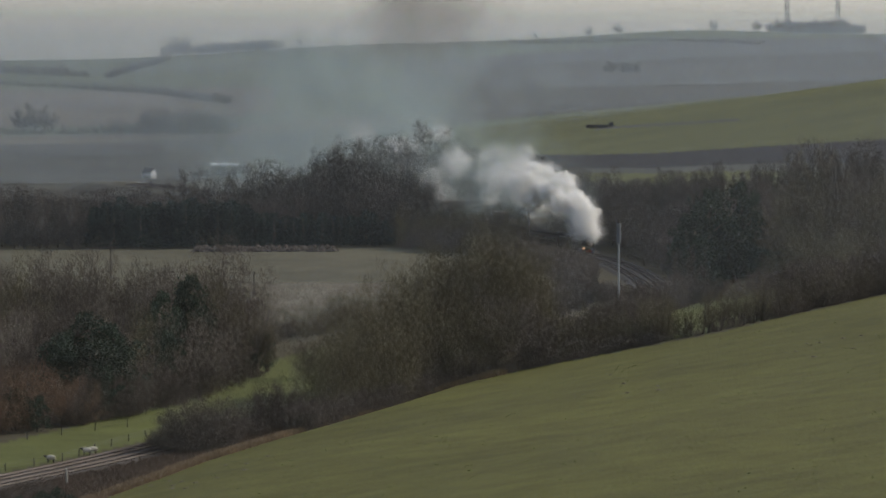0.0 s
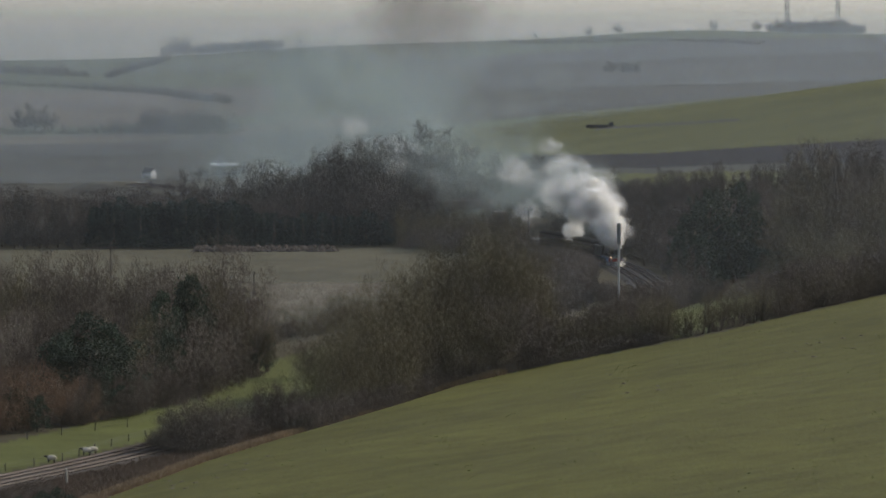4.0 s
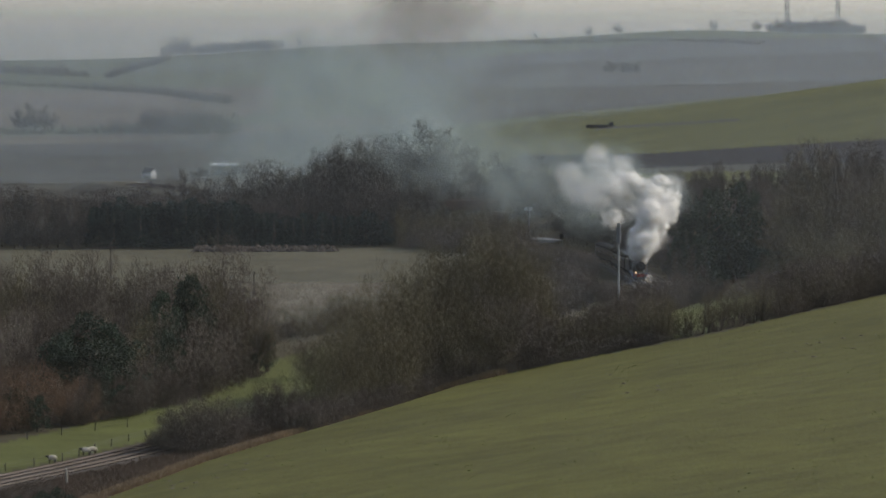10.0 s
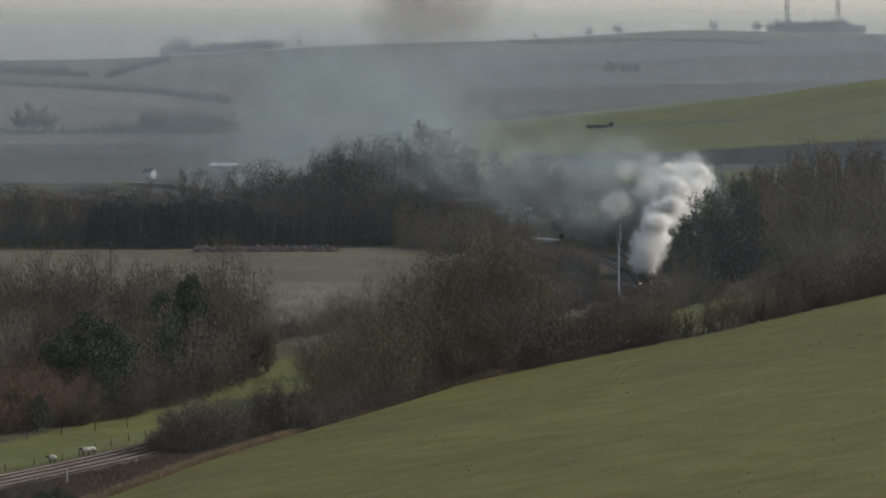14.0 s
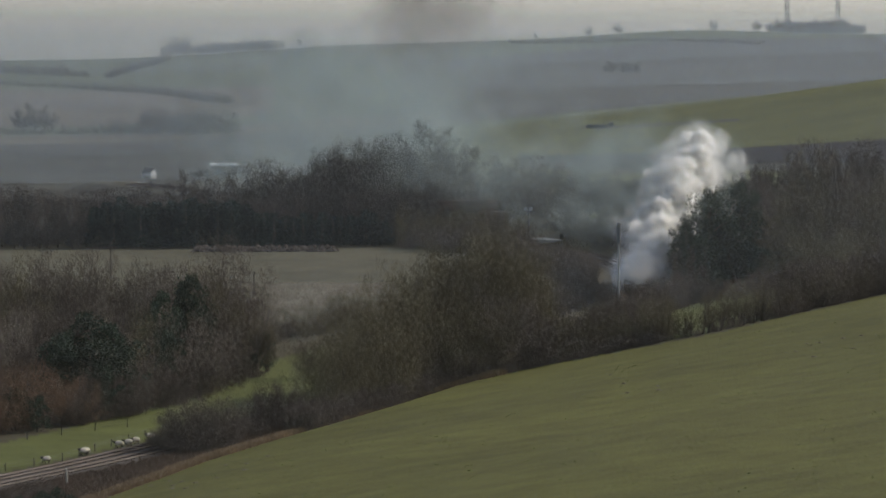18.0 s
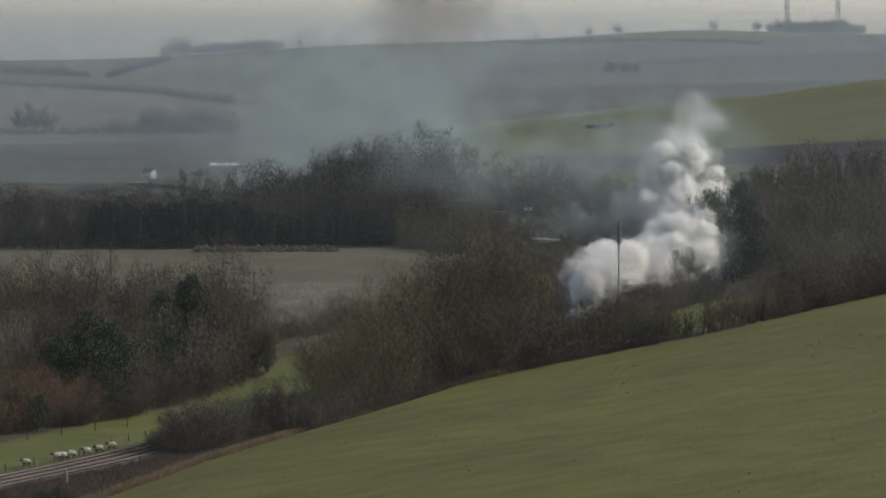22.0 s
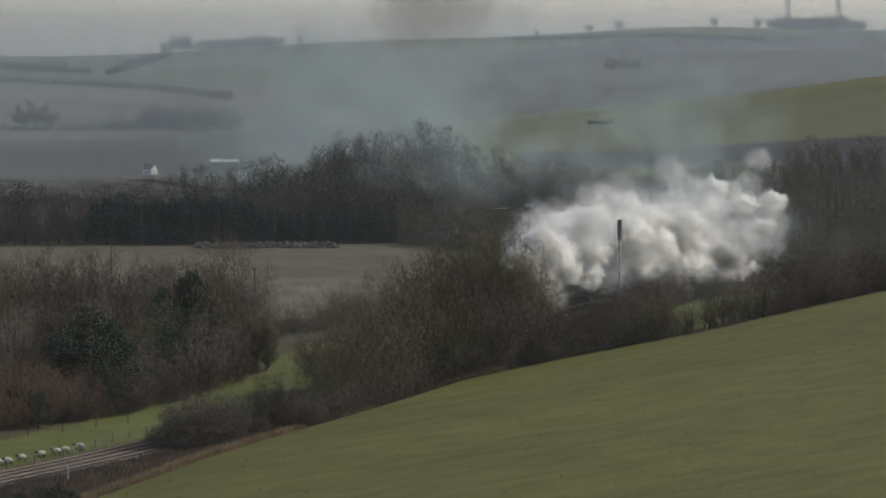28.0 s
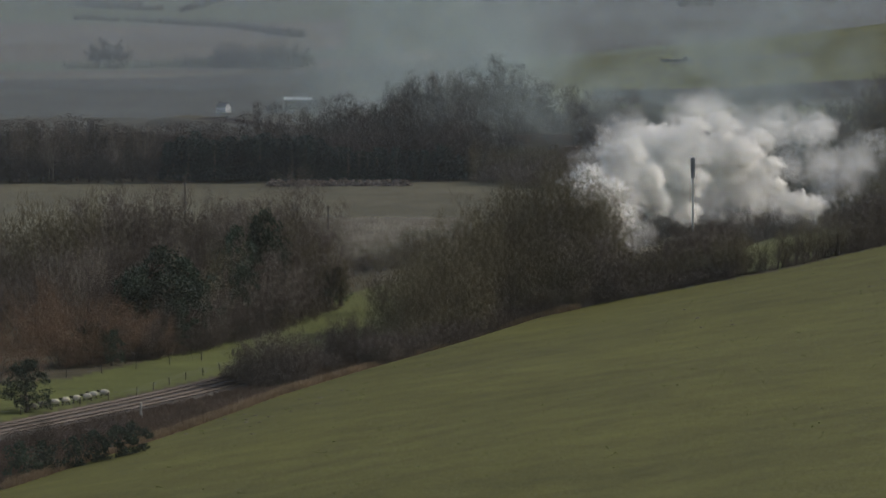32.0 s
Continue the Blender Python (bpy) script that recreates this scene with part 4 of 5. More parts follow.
# ---- posts, masts, buildings ----
def radio_mast(x, y):
    z = hill(x, y)
    t = thing("radio_mast", pose(x, y, z), "slim grey trackside radio mast with a shrouded head", "mast")
    a, b, c = Shape(), Shape(), Shape()
    a.drum((0, 0, -0.2), (0, 0, 13.2), 0.17, 10, 0.13)
    part("pole", a, GALV, t)
    b.drum((0, 0, 12.9), (0, 0, 15.9), 0.3, 12, 0.3, ((0.03, 0.34), (0.97, 0.34)))
    part("antenna_shroud", b, MAST_GREY, t, "dark grey cylindrical shroud")
    c.box((-0.5, -0.35, -0.1), (0.1, -0.18, 1.4))
    part("cabinet", c, MAST_GREY, t)


def lamp_post(x, y, h):
    t = thing("lamp_post", pose(x, y, hill(x, y)), "thin grey post carrying two pale floodlights", "lamp post")
    a = Shape()
    a.drum((0, 0, -0.2), (0, 0, h), 0.22, 8, 0.18)
    part("post", a, MAST_GREY, t)
    arm = Shape()
    arm.box((-0.7, -0.05, h - 0.1), (0.7, 0.05, h))
    part("crossarm", arm, MAST_GREY, t)
    for dx in (-0.55, 0.45):
        f = Shape()
        f.box((dx - 0.42, -0.3, h), (dx + 0.42, 0.3, h + 0.7), 0.8)
        part("floodlight", f, GALV, t, "pale floodlight head")


def signal(x, y, h):
    t = thing("signal", pose(x, y, hill(x, y)), "railway colour-light signal on a thin post", "signal")
    a, b, c = Shape(), Shape(), Shape()
    a.drum((0, 0, -0.2), (0, 0, h), 0.09, 8)
    part("post", a, MAST_GREY, t)
    b.box((-0.4, -0.15, h - 0.1), (0.4, 0.15, h + 0.95))
    part("signal_head", b, SOOT, t)
    c.drum((0, -0.17, h + 0.6), (0, -0.32, h + 0.6), 0.14, 10)
    part("hood", c, SOOT, t)


def post(x, y, h, r, material, name, label):
    s = Shape()
    s.drum((0, 0, -0.2), (0, 0, h), r, 7, r * 0.85, ((0.5, r * 0.97), (0.98, r * 0.86)))
    ob = new(name, s.mesh(name, material))
    ob.matrix_basis = pose(x, y, hill(x, y), RNG.gauss(0, 1.5), RNG.gauss(0, 1.5), 0)
    return tagged(ob, label, "post")


def telegraph_pole(x, y, h):
    t = thing("telegraph_pole", pose(x, y, hill(x, y)), "thin weathered wooden telegraph pole", "pole")
    a, b = Shape(), Shape()
    a.drum((0, 0, -0.2), (0, 0, h), 0.15, 8, 0.1)
    part("pole", a, WOOD_POST, t)
    b.box((-0.45, -0.05, h - 0.5), (0.45, 0.05, h - 0.4))
    part("crossarm", b, WOOD_POST, t)


radio_mast(26.1, 625)
lamp_post(18.0, 884, 8.2)
signal(24.8, 880, 2.6)
telegraph_pole(-60, 760, 8.6)
telegraph_pole(-33, 735, 4.6)


def bridge():
    """Road bridge over the line, dark brick with a level parapet."""
    x0, y0 = on_track(np.interp(-945, -TRACK[:, 1], TRACK_S))[:2]
    z = float(rail_z(945))
    t = thing("road_bridge", pose(x0, y0, z, 0, 0, 6), "dark brick road bridge with a level parapet over the railway", "bridge")
    for sx in (-1, 1):
        a = Shape()
        a.box((sx * 5.2 - 1.0, -3.4, -1.0), (sx * 5.2 + 1.0, 3.4, 4.9))
        part("abutment", a, BRICK, t)
        w = Shape()
        w.box((sx * 8.2 - 2, -2.6, -1.2), (sx * 8.2 + 2, 2.6, 4.4), 0.96)
        part("wing_wall", w, BRICK, t)
        p = Shape()
        p.box((-8, sx * 3.25 - 0.22, 5.6), (8, sx * 3.25 + 0.22, 6.9))
        part("parapet", p, BRICK, t)
        c = Shape()
        c.box((-8.1, sx * 3.25 - 0.3, 6.9), (8.1, sx * 3.25 + 0.3, 7.1))
        part("coping", c, BRICK, t)
    d = Shape()
    d.box((-7.9, -3.0, 4.9), (7.9, 3.0, 5.6))
    part("deck", d, BRICK, t)


bridge()


def house(x, y, turn):
    t = thing("cottage", pose(x, y, hill(x, y), 0, 0, turn), "small white-gabled cottage with a dark slate roof", "house")
    w, r, c = Shape(), Shape(), Shape()
    w.box((-4, -3, -0.5), (4, 3, 4.6))
    b = len(w.v)
    w.v += [Vector(p) for p in ((-4, -3, 4.6), (-4, 3, 4.6), (-4, 0, 7.4), (4, -3, 4.6), (4, 3, 4.6), (4, 0, 7.4))]
    w.f += [(b, b + 2, b + 1), (b + 3, b + 4, b + 5)]
    part("wall", w, WHITEWASH, t)
    for s in (-1, 1):
        k = len(r.v)
        r.v += [Vector(p) for p in ((-4.4, s * 3.4, 4.3), (4.4, s * 3.4, 4.3), (4.4, 0, 7.6), (-4.4, 0, 7.6),
                                    (-4.4, s * 3.4, 4.5), (4.4, s * 3.4, 4.5), (4.4, 0, 7.85), (-4.4, 0, 7.85))]
        r.f += [tuple(k + i for i in q) for q in ((0, 1, 2, 3), (4, 5, 6, 7), (0, 1, 5, 4), (0, 3, 7, 4), (1, 2, 6, 5))]
    roof = part("roof", r, SLATE, t)
    c.box((-3.6, -0.45, 6.6), (-2.8, 0.45, 8.9), 0.9)
    part("chimney", c, BRICK, roof)
    for px, pz in ((-2.2, 1.2), (1.4, 1.2), (-2.2, 3.2), (1.4, 3.2)):
        g = Shape()
        g.box((px, -3.08, pz), (px + 0.9, -2.95, pz + 1.1))
        part("window", g, GLASS, t)
    for py in (-1.6, 0.7):
        g = Shape()
        g.box((3.95, py, 1.2), (4.08, py + 0.9, 2.4))
        part("window", g, GLASS, t)
    d = Shape()
    d.box((-0.5, -3.08, 0), (0.45, -2.95, 2.0))
    part("door", d, BARN_WALL, t)
    t.scale = (0.45, 0.45, 0.42)
    return t


def barn(x, y, L, turn):
    t = thing("barn", pose(x, y, hill(x, y), 0, 0, turn), "long low barn with a pale sunlit tin roof", "barn")
    w, r = Shape(), Shape()
    w.box((-L / 2, -4, -0.5), (L / 2, 4, 3.0))
    part("wall", w, BARN_WALL, t)
    for s in (-1, 1):
        k = len(r.v)
        e = L / 2 + 0.4
        r.v += [Vector(p) for p in ((-e, s * 4.5, 2.8), (e, s * 4.5, 2.8), (e, 0, 3.5), (-e, 0, 3.5), (-e, s * 4.5, 2.95), (e, s * 4.5, 2.95), (e, 0, 3.7), (-e, 0, 3.7))]
        r.f += [tuple(k + i for i in q) for q in ((0, 1, 2, 3), (4, 5, 6, 7), (0, 1, 5, 4), (0, 3, 7, 4), (1, 2, 6, 5))]
    part("roof", r, TIN, t)
    g = Shape()
    g.box((-1.6, -4.08, 0), (1.6, -3.96, 2.6))
    part("door", g, BARN_WALL, t)


house(-92.7, 1330, -35)
barn(-69.6, 1340, 8.4, 4)
row("far", [(-80, 1326), (-60, 1326)], 9, 6, 0.2, 0.28, "hedge by the farm")


def lattice_mast(x, y, h, w):
    t = thing("lattice_mast", pose(x, y, hill(x, y) - 0.3), "tall steel lattice transmitter mast on the ridge", "mast")
    for sx, sy in ((-1, -1), (1, -1), (1, 1), (-1, 1)):
        s = Shape()
        s.drum((sx * w, sy * w, 0), (sx * w * 0.45, sy * w * 0.45, h), 0.3, 5, 0.2)
        part("leg", s, MAST_GREY, t)
    b = Shape()
    n = 16
    for i in range(n):
        z0, z1 = h * i / n, h * (i + 1) / n
        k0, k1 = w * (1 - 0.55 * i / n), w * (1 - 0.55 * (i + 1) / n)
        for (ax, ay), (bx, by) in (((-1, -1), (1, -1)), ((1, -1), (1, 1)), ((1, 1), (-1, 1)), ((-1, 1), (-1, -1))):
            b.drum((ax * k0, ay * k0, z0), (bx * k1, by * k1, z1), 0.14, 3)
            b.drum((bx * k0, by * k0, z0), (ax * k1, ay * k1, z1), 0.14, 3)
    part("bracing", b, MAST_GREY, t)


lattice_mast(282, 3460, 75, 1.6)
lattice_mast(323.5, 3460, 75, 1.6)


def feeder(x, y):
    t = thing("cattle_feeder", pose(x, y, hill(x, y), 0, 0, 6), "long dark cattle feed trailer on the green hill", "trailer")
    a = Shape()
    a.box((-4.4, -1.0, 0.5), (4.4, 1.0, 2.0), 1.04)
    part("trough", a, SOOT, t)
    for dx in (-2.4, 2.4):
        for dy in (-0.95, 0.95):
            w = Shape()
            w.drum((dx, dy - 0.1, 0.45), (dx, dy + 0.1, 0.45), 0.45, 10)
            part("wheel", w, SOOT, t)
    b = Shape()
    b.box((-0.9, -0.8, -0.1), (0.7, 0.7, 1.6), 0.95)
    t.scale = (0.85, 0.85, 0.75)
    o = new("feed_bin", b.mesh("feed_bin", SOOT))
    o.matrix_basis = pose(x + 5.0, y + 0.5, hill(x + 5, y + 0.5))
    tagged(o, "dark square feed bin beside the trailer", "bin")


feeder(53.4, 1460)


def fence(points, step, h, label, group):
    p = np.array(points, float)
    s = np.concatenate([[0], np.cumsum(np.hypot(*np.diff(p, axis=0).T))])
    t = thing("fence", Matrix(), label, "fence", group)
    tops = []
    m = Shape()
    m.box((-0.05, -0.05, -0.3), (0.05, 0.05, h), 0.85)
    me = m.mesh("fence_post", WOOD_POST)
    for q in np.arange(0, s[-1], step):
        x, y = float(np.interp(q, s, p[:, 0])), float(np.interp(q, s, p[:, 1]))
        o = part("fence_post", me, None, t)
        o.matrix_basis = pose(x, y, hill(x, y), RNG.gauss(0, 3), RNG.gauss(0, 3), RNG.uniform(0, 90))
        tops.append(Vector((x, y, hill(x, y))))
    for k in (0.45, 0.75, 1.0):
        w = Shape()
        w.tube([v + Vector((0, 0, h * k * 0.97)) for v in tops], [0.006] * len(tops), 3)
        part("wire", w, STEEL, t)


fence([(-70, 432), (-56, 451), (-43, 474.5), (-39, 490), (-32.5, 511), (-22, 545)], 5.6, 0.9, "post and wire fence between meadow and railway", "meadow fences")
fence([(-60, 479), (-48.7, 496), (-41.4, 507.5), (-30, 526)], 6.6, 0.95, "post and wire fence across the meadow", "meadow fences")
post(-40.2, 449, 2.0, 0.14, PALE_POST, "marker_post", "pale concrete lineside marker post")


def heap():
    t = thing("rubble_heap", pose(-37, 874, hill(-37, 874)), "long low heap of pale chalk rubble on the fallow field", "heap")
    stones = []
    for i in range(6):
        s = Shape()
        s.ball((0, 0, 0), 0.5, 0.4, 0.33, 4, 6, 0.7)
        for v in s.v:
            v += Vector((RNG.gauss(0, 0.06), RNG.gauss(0, 0.06), RNG.gauss(0, 0.06)))
        stones.append(s.mesh("stone", RUBBLE))
    core = Shape()
    for i in range(18):
        core.ball((-13.5 + i * 1.6, RNG.gauss(0, 0.3), 0.0), 1.6, 1.5, RNG.uniform(0.3, 1.0), 5, 8, 0.8)
    part("soil", core, RUBBLE, t)
    for i in range(220):
        x, y = RNG.uniform(-14.5, 14.5), RNG.gauss(0, 0.8)
        o = part("stone", RNG.choice(stones), None, t)
        o.matrix_basis = Matrix.LocRotScale((x, y, max(0.1, 1.2 - 0.6 * abs(y)) * RNG.uniform(0.5, 1.1)), Euler((RNG.uniform(0, 6), RNG.uniform(0, 6), 0)), Vector((1, 1, 1)) * RNG.uniform(0.5, 1.2))


heap()


def yard():
    s = Shape()
    s.box((-4.5, -6, -0.4), (4.5, 6, 0.12), 0.97)
    o = new("gravel_yard", s.mesh("gravel_yard", GRIT))
    o.matrix_basis = pose(21.5, 915, hill(21.5, 915) + 0.4)
    tagged(o, "pale gravel yard beside the railway", "yard", kind="structure")


yard()


# ---- grass along the edges ----
def tussocks(name, label, n, where, material, low, high):
    s = Shape()
    random.seed(5)
    rng = random.Random(11)
    pts = [where(rng) for _ in range(n)]
    zs = land(np.array([p[0] for p in pts]), np.array([p[1] for p in pts]))
    for (x, y), z in zip(pts, zs):
        h = rng.uniform(low, high)
        for _ in range(7):
            d = Vector((rng.gauss(0, 0.45), rng.gauss(0, 0.45), 1)).normalized()
            s.spike(Vector((x + rng.gauss(0, 0.15), y + rng.gauss(0, 0.15), z - 0.05)), d, h * rng.uniform(0.6, 1.1), 0.055)
    ob = new(name, s.mesh(name, material))
    return tagged(ob, label, "grass", kind="stuff")


def along_edge(lo, hi, near, far, clear=4.6):
    def pick(rng):
        while True:
            x = rng.uniform(lo, hi)
            y = float(edge_y(x)) + rng.uniform(near, far)
            k = np.interp(-y, -TRACK[:, 1], TRACK[:, 0])
            if x > k + clear:
                return x, y
    return pick


tussocks("dry_grass", "tall straw-coloured dead grass along the field edge", 12000, along_edge(-47, 8, -0.8, 2.5, 3.0), STRAW, 0.4, 1.1)
tussocks("bank_grass", "rough dead grass on the railway bank", 3000, along_edge(-60, -16, 2, 16), STRAW, 0.3, 0.7)
tussocks("bramble_cover", "low brown brambles on the railway bank", 17000, along_edge(-62, -17, 3, 60), BRAMBLE, 0.4, 1.2)
tussocks("pale_reeds", "pale dead reeds in the near part of the fallow field", 5200, lambda r: (r.uniform(-38, -8), r.uniform(664, 770)), REED, 0.5, 1.2)
tussocks("pasture_tufts", "scattered darker tufts in the grazed pasture", 2200, lambda r: (r.uniform(-35, 60), r.uniform(300, 590)), GRASS_BLADE, 0.06, 0.15)


def molehills():
    s = Shape()
    rng = random.Random(21)
    for i in range(34):
        cx, cy = ((-26, 428), (-27, 420), (46, 500), (52, 480), (20, 480))[i % 5]
        x, y = cx + rng.gauss(0, 4), cy + rng.gauss(0, 12)
        if y < edge_y(x) - 4:
            s.ball((x, y, hill(x, y)), rng.uniform(0.2, 0.4), rng.uniform(0.2, 0.4), rng.uniform(0.04, 0.1), 4, 7, 0.4)
    tagged(new("molehills", s.mesh("molehills", BARN_WALL, True)), "small dark molehills scattered over the pasture", "molehill", kind="stuff")


molehills()

# ---- the train ----
def wheels(parent, xs, r, y=0.75, material=SOOT):
    made = []
    for x in xs:
        for s in (-1, 1):
            w = Shape()
            w.drum((0, -0.07, 0), (0, 0.07, 0), r, 18)
            wheel = part("wheel", w, material, parent)
            wheel.matrix_basis = pose(x, s * y, r)
            h = Shape()
            h.drum((0, -0.12, 0), (0, 0.12, 0), r * 0.3, 10)
            h.box((-0.06, -0.1, 0.0), (0.06, 0.1, r * 0.85))
            part("hub", h, STEEL, wheel)
            made.append(wheel)
    return made


DRIVERS, RODS = [], []


def locomotive():
    t = thing("steam_locomotive", Matrix(), "black steam locomotive with a lit orange headlamp, steaming hard", "locomotive")
    b = Shape()
    b.drum((-2.6, 0, 2.75), (4.0, 0, 2.7), 0.92, 20, 0.84, ((0.5, 0.9),))
    part("boiler", b, LOCO_PAINT, t, soft=True)
    for x in (-1.6, 0.0, 1.6, 3.0):
        k = Shape()
        k.drum((x, 0, 2.73), (x + 0.06, 0, 2.73), 0.94, 20)
        part("boiler_band", k, STEEL, t)
    s = Shape()
    s.drum((4.0, 0, 2.7), (5.4, 0, 2.7), 0.9, 20, 0.9)
    sm = part("smokebox", s, SOOT, t)
    d = Shape()
    d.drum((5.4, 0, 2.7), (5.58, 0, 2.7), 0.72, 20, 0.4)
    part("smokebox_door", d, SOOT, sm)
    c = Shape()
    c.drum((4.8, 0, 3.5), (4.8, 0, 4.0), 0.36, 14, 0.36, ((0.15, 0.28), (0.8, 0.28), (0.9, 0.36)))
    part("chimney", c, SOOT, t)
    for x, r, h in ((1.4, 0.42, 0.48), (-1.2, 0.3, 0.3)):
        o = Shape()
        o.ball((x, 0, 3.55), r, r, h, 8, 14)
        part("dome", o, LOCO_PAINT, t, soft=True)
    f = Shape()
    f.box((-4.4, -0.85, 1.75), (-2.2, 0.85, 3.75), 0.9)
    part("firebox", f, LOCO_PAINT, t)
    cab = Shape()
    cab.box((-6.0, -1.32, 1.4), (-4.2, -1.26, 3.2))
    cab.box((-6.0, 1.26, 1.4), (-4.2, 1.32, 3.2))
    cab.box((-4.3, -1.26, 1.4), (-4.2, 1.26, 3.3))
    cb = part("cab", cab, LOCO_PAINT, t)
    r = Shape()
    for i in range(9):
        a = math.pi * (0.14 + 0.72 * i / 8)
        for x in (-6.3, -4.0):
            r.v.append(Vector((x, 1.5 * math.cos(a), 2.65 + 1.2 * math.sin(a))))
            r.v.append(Vector((x, 1.5 * math.cos(a), 2.72 + 1.2 * math.sin(a))))
    for i in range(8):
        k = i * 4
        r.f += [(k, k + 2, k + 6, k + 4), (k + 1, k + 5, k + 7, k + 3), (k, k + 4, k + 5, k + 1), (k + 2, k + 3, k + 7, k + 6)]
    part("cab_roof", r, SOOT, cb)
    for s2 in (-1, 1):
        g = Shape()
        g.box((-5.5, s2 * 1.3 - 0.04, 2.3), (-4.7, s2 * 1.3 + 0.04, 2.95))
        part("cab_window", g, GLASS, cb)
        p = Shape()
        p.box((-4.2, s2 * 1.1 - 0.28, 1.48), (5.5, s2 * 1.1 + 0.28, 1.58))
        part("running_plate", p, LOCO_PAINT, t)
        v = Shape()
        v.box((-4.0, s2 * 1.36 - 0.02, 1.25), (5.5, s2 * 1.36 + 0.02, 1.5))
        part("valance", v, LOCO_BLUE, t, "dull blue valance")
        fr = Shape()
        fr.box((-5.6, s2 * 0.62 - 0.03, 0.6), (5.6, s2 * 0.62 + 0.03, 1.5))
        part("frame", fr, SOOT, t)
        cy = Shape()
        cy.drum((3.6, s2 * 1.05, 0.95), (5.0, s2 * 1.05, 0.95), 0.36, 14)
        part("cylinder", cy, LOCO_BLUE, t, "blue-painted cylinder casing")
        de = Shape()
        de.box((4.0, s2 * 1.3 - 0.02, 1.6), (5.4, s2 * 1.3 + 0.02, 3.5))
        part("smoke_deflector", de, LOCO_PAINT, t)
        rod = Shape()
        rod.box((-2.4, -0.04, -0.07), (2.4, 0.04, 0.07))
        RODS.append(part("coupling_rod", rod, STEEL, t))
        RODS[-1].matrix_basis = pose(-0.8, s2 * 0.98, 0.9)
        bu = Shape()
        bu.drum((5.75, s2 * 0.87, 1.05), (6.3, s2 * 0.87, 1.05), 0.12, 10, 0.25, ((0.85, 0.1), (0.9, 0.25)))
        part("buffer", bu, STEEL, t)
    bb = Shape()
    bb.box((5.6, -1.25, 0.8), (5.75, 1.25, 1.3))
    part("buffer_beam", bb, LOCO_RED, t)
    DRIVERS.extend(wheels(t, (-3.0, -0.8, 1.4), 0.9))
    wheels(t, (3.5, 5.0), 0.46)
    for yy, zz in ((-0.85, 1.62), (0.0, 3.75)):
        la = Shape()
        la.ball((5.8, yy, zz), 0.13, 0.13, 0.14, 6, 10)
        lamp = part("headlamp", la, LAMP_GLOW if yy else SOOT, t, "glowing orange headlamp" if yy else "")
    return t


def tender():
    t = thing("tender", Matrix(), "black locomotive tender heaped with coal", "tender")
    a = Shape()
    a.box((-3.2, -1.25, 1.2), (3.2, 1.25, 3.1))
    a.box((-3.2, -1.32, 3.1), (3.2, 1.32, 3.25), 0.95)
    part("tank", a, LOCO_PAINT, t)
    c = Shape()
    for i in range(60):
        c.ball((RNG.uniform(-2, 2.6), RNG.uniform(-0.9, 0.9), 3.2 + RNG.uniform(0, 0.25)), 0.3, 0.28, 0.22, 4, 6, 0.6)
    part("coal", c, SOOT, t)
    f = Shape()
    f.box((-3.4, -1.1, 0.7), (3.4, 1.1, 1.2))
    part("frame", f, SOOT, t)
    wheels(t, (-2.1, 0, 2.1), 0.62)
    return t


def coach():
    t = thing("railway_coach", Matrix(), "dark maroon passenger coach with a grey domed roof", "railway coach", "coaches of the train")
    L = 10.8
    prof = [(-1.36, 1.1), (-1.4, 1.6), (-1.4, 2.6), (-1.3, 3.15)]
    prof = prof + [(-y, z) for y, z in reversed(prof)]
    b = Shape()
    for x in (-L, L):
        b.v += [Vector((x, y, z)) for y, z in prof]
    n = len(prof)
    b.f += [(i, i + 1, i + 1 + n, i + n) for i in range(n - 1)] + [tuple(range(n - 1, -1, -1)), tuple(range(n, 2 * n)), (n - 1, 0, n, 2 * n - 1)]
    part("body", b, COACH_PAINT, t)
    r = Shape()
    for x in (-L - 0.05, -L + 0.5, L - 0.5, L + 0.05):
        for i in range(11):
            a = math.pi * i / 10
            r.v.append(Vector((x, -1.42 * math.cos(a), 3.12 + 0.72 * math.sin(a))))
    for k in range(3):
        for i in range(10):
            q = k * 11 + i
            r.f.append((q, q + 1, q + 12, q + 11))
    r.f += [tuple(range(10, -1, -1)), tuple(range(33, 44))]
    part("roof", r, COACH_ROOF, t, soft=True)
    for s in (-1, 1):
        for i in range(10):
            x = -9.4 + i * 1.98
            g = Shape()
            g.box((x, s * 1.4 - 0.02, 2.0), (x + 1.15, s * 1.4 + 0.015, 2.75))
            part("window", g, GLASS, t)
        so = Shape()
        so.box((-10.6, s * 1.15 - 0.08, 0.85), (10.6, s * 1.15 + 0.08, 1.1))
        part("solebar", so, SOOT, t)
    for dx in (-7.6, 7.6):
        bo = Shape()
        bo.box((dx - 1.6, -1.0, 0.35), (dx + 1.6, 1.0, 0.85))
        bogie = part("bogie", bo, SOOT, t)
        for ax in (-1.2, 1.2):
            for s in (-1, 1):
                w = Shape()
                w.drum((dx + ax, s * 0.75 - 0.06, 0.46), (dx + ax, s * 0.75 + 0.06, 0.46), 0.46, 14)
                part("wheel", w, SOOT, bogie)
    for i in range(6):
        v = Shape()
        v.drum((-7 + i * 2.8, 0.0, 3.8), (-7 + i * 2.8, 0.0, 3.98), 0.14, 8)
        part("roof_vent", v, COACH_ROOF, t)
    return t


LOCO, TENDER = locomotive(), tender()
COACHES = [coach()]
COACHES.append(copy_thing(COACHES[0], Matrix()))
SPEED = 7.7
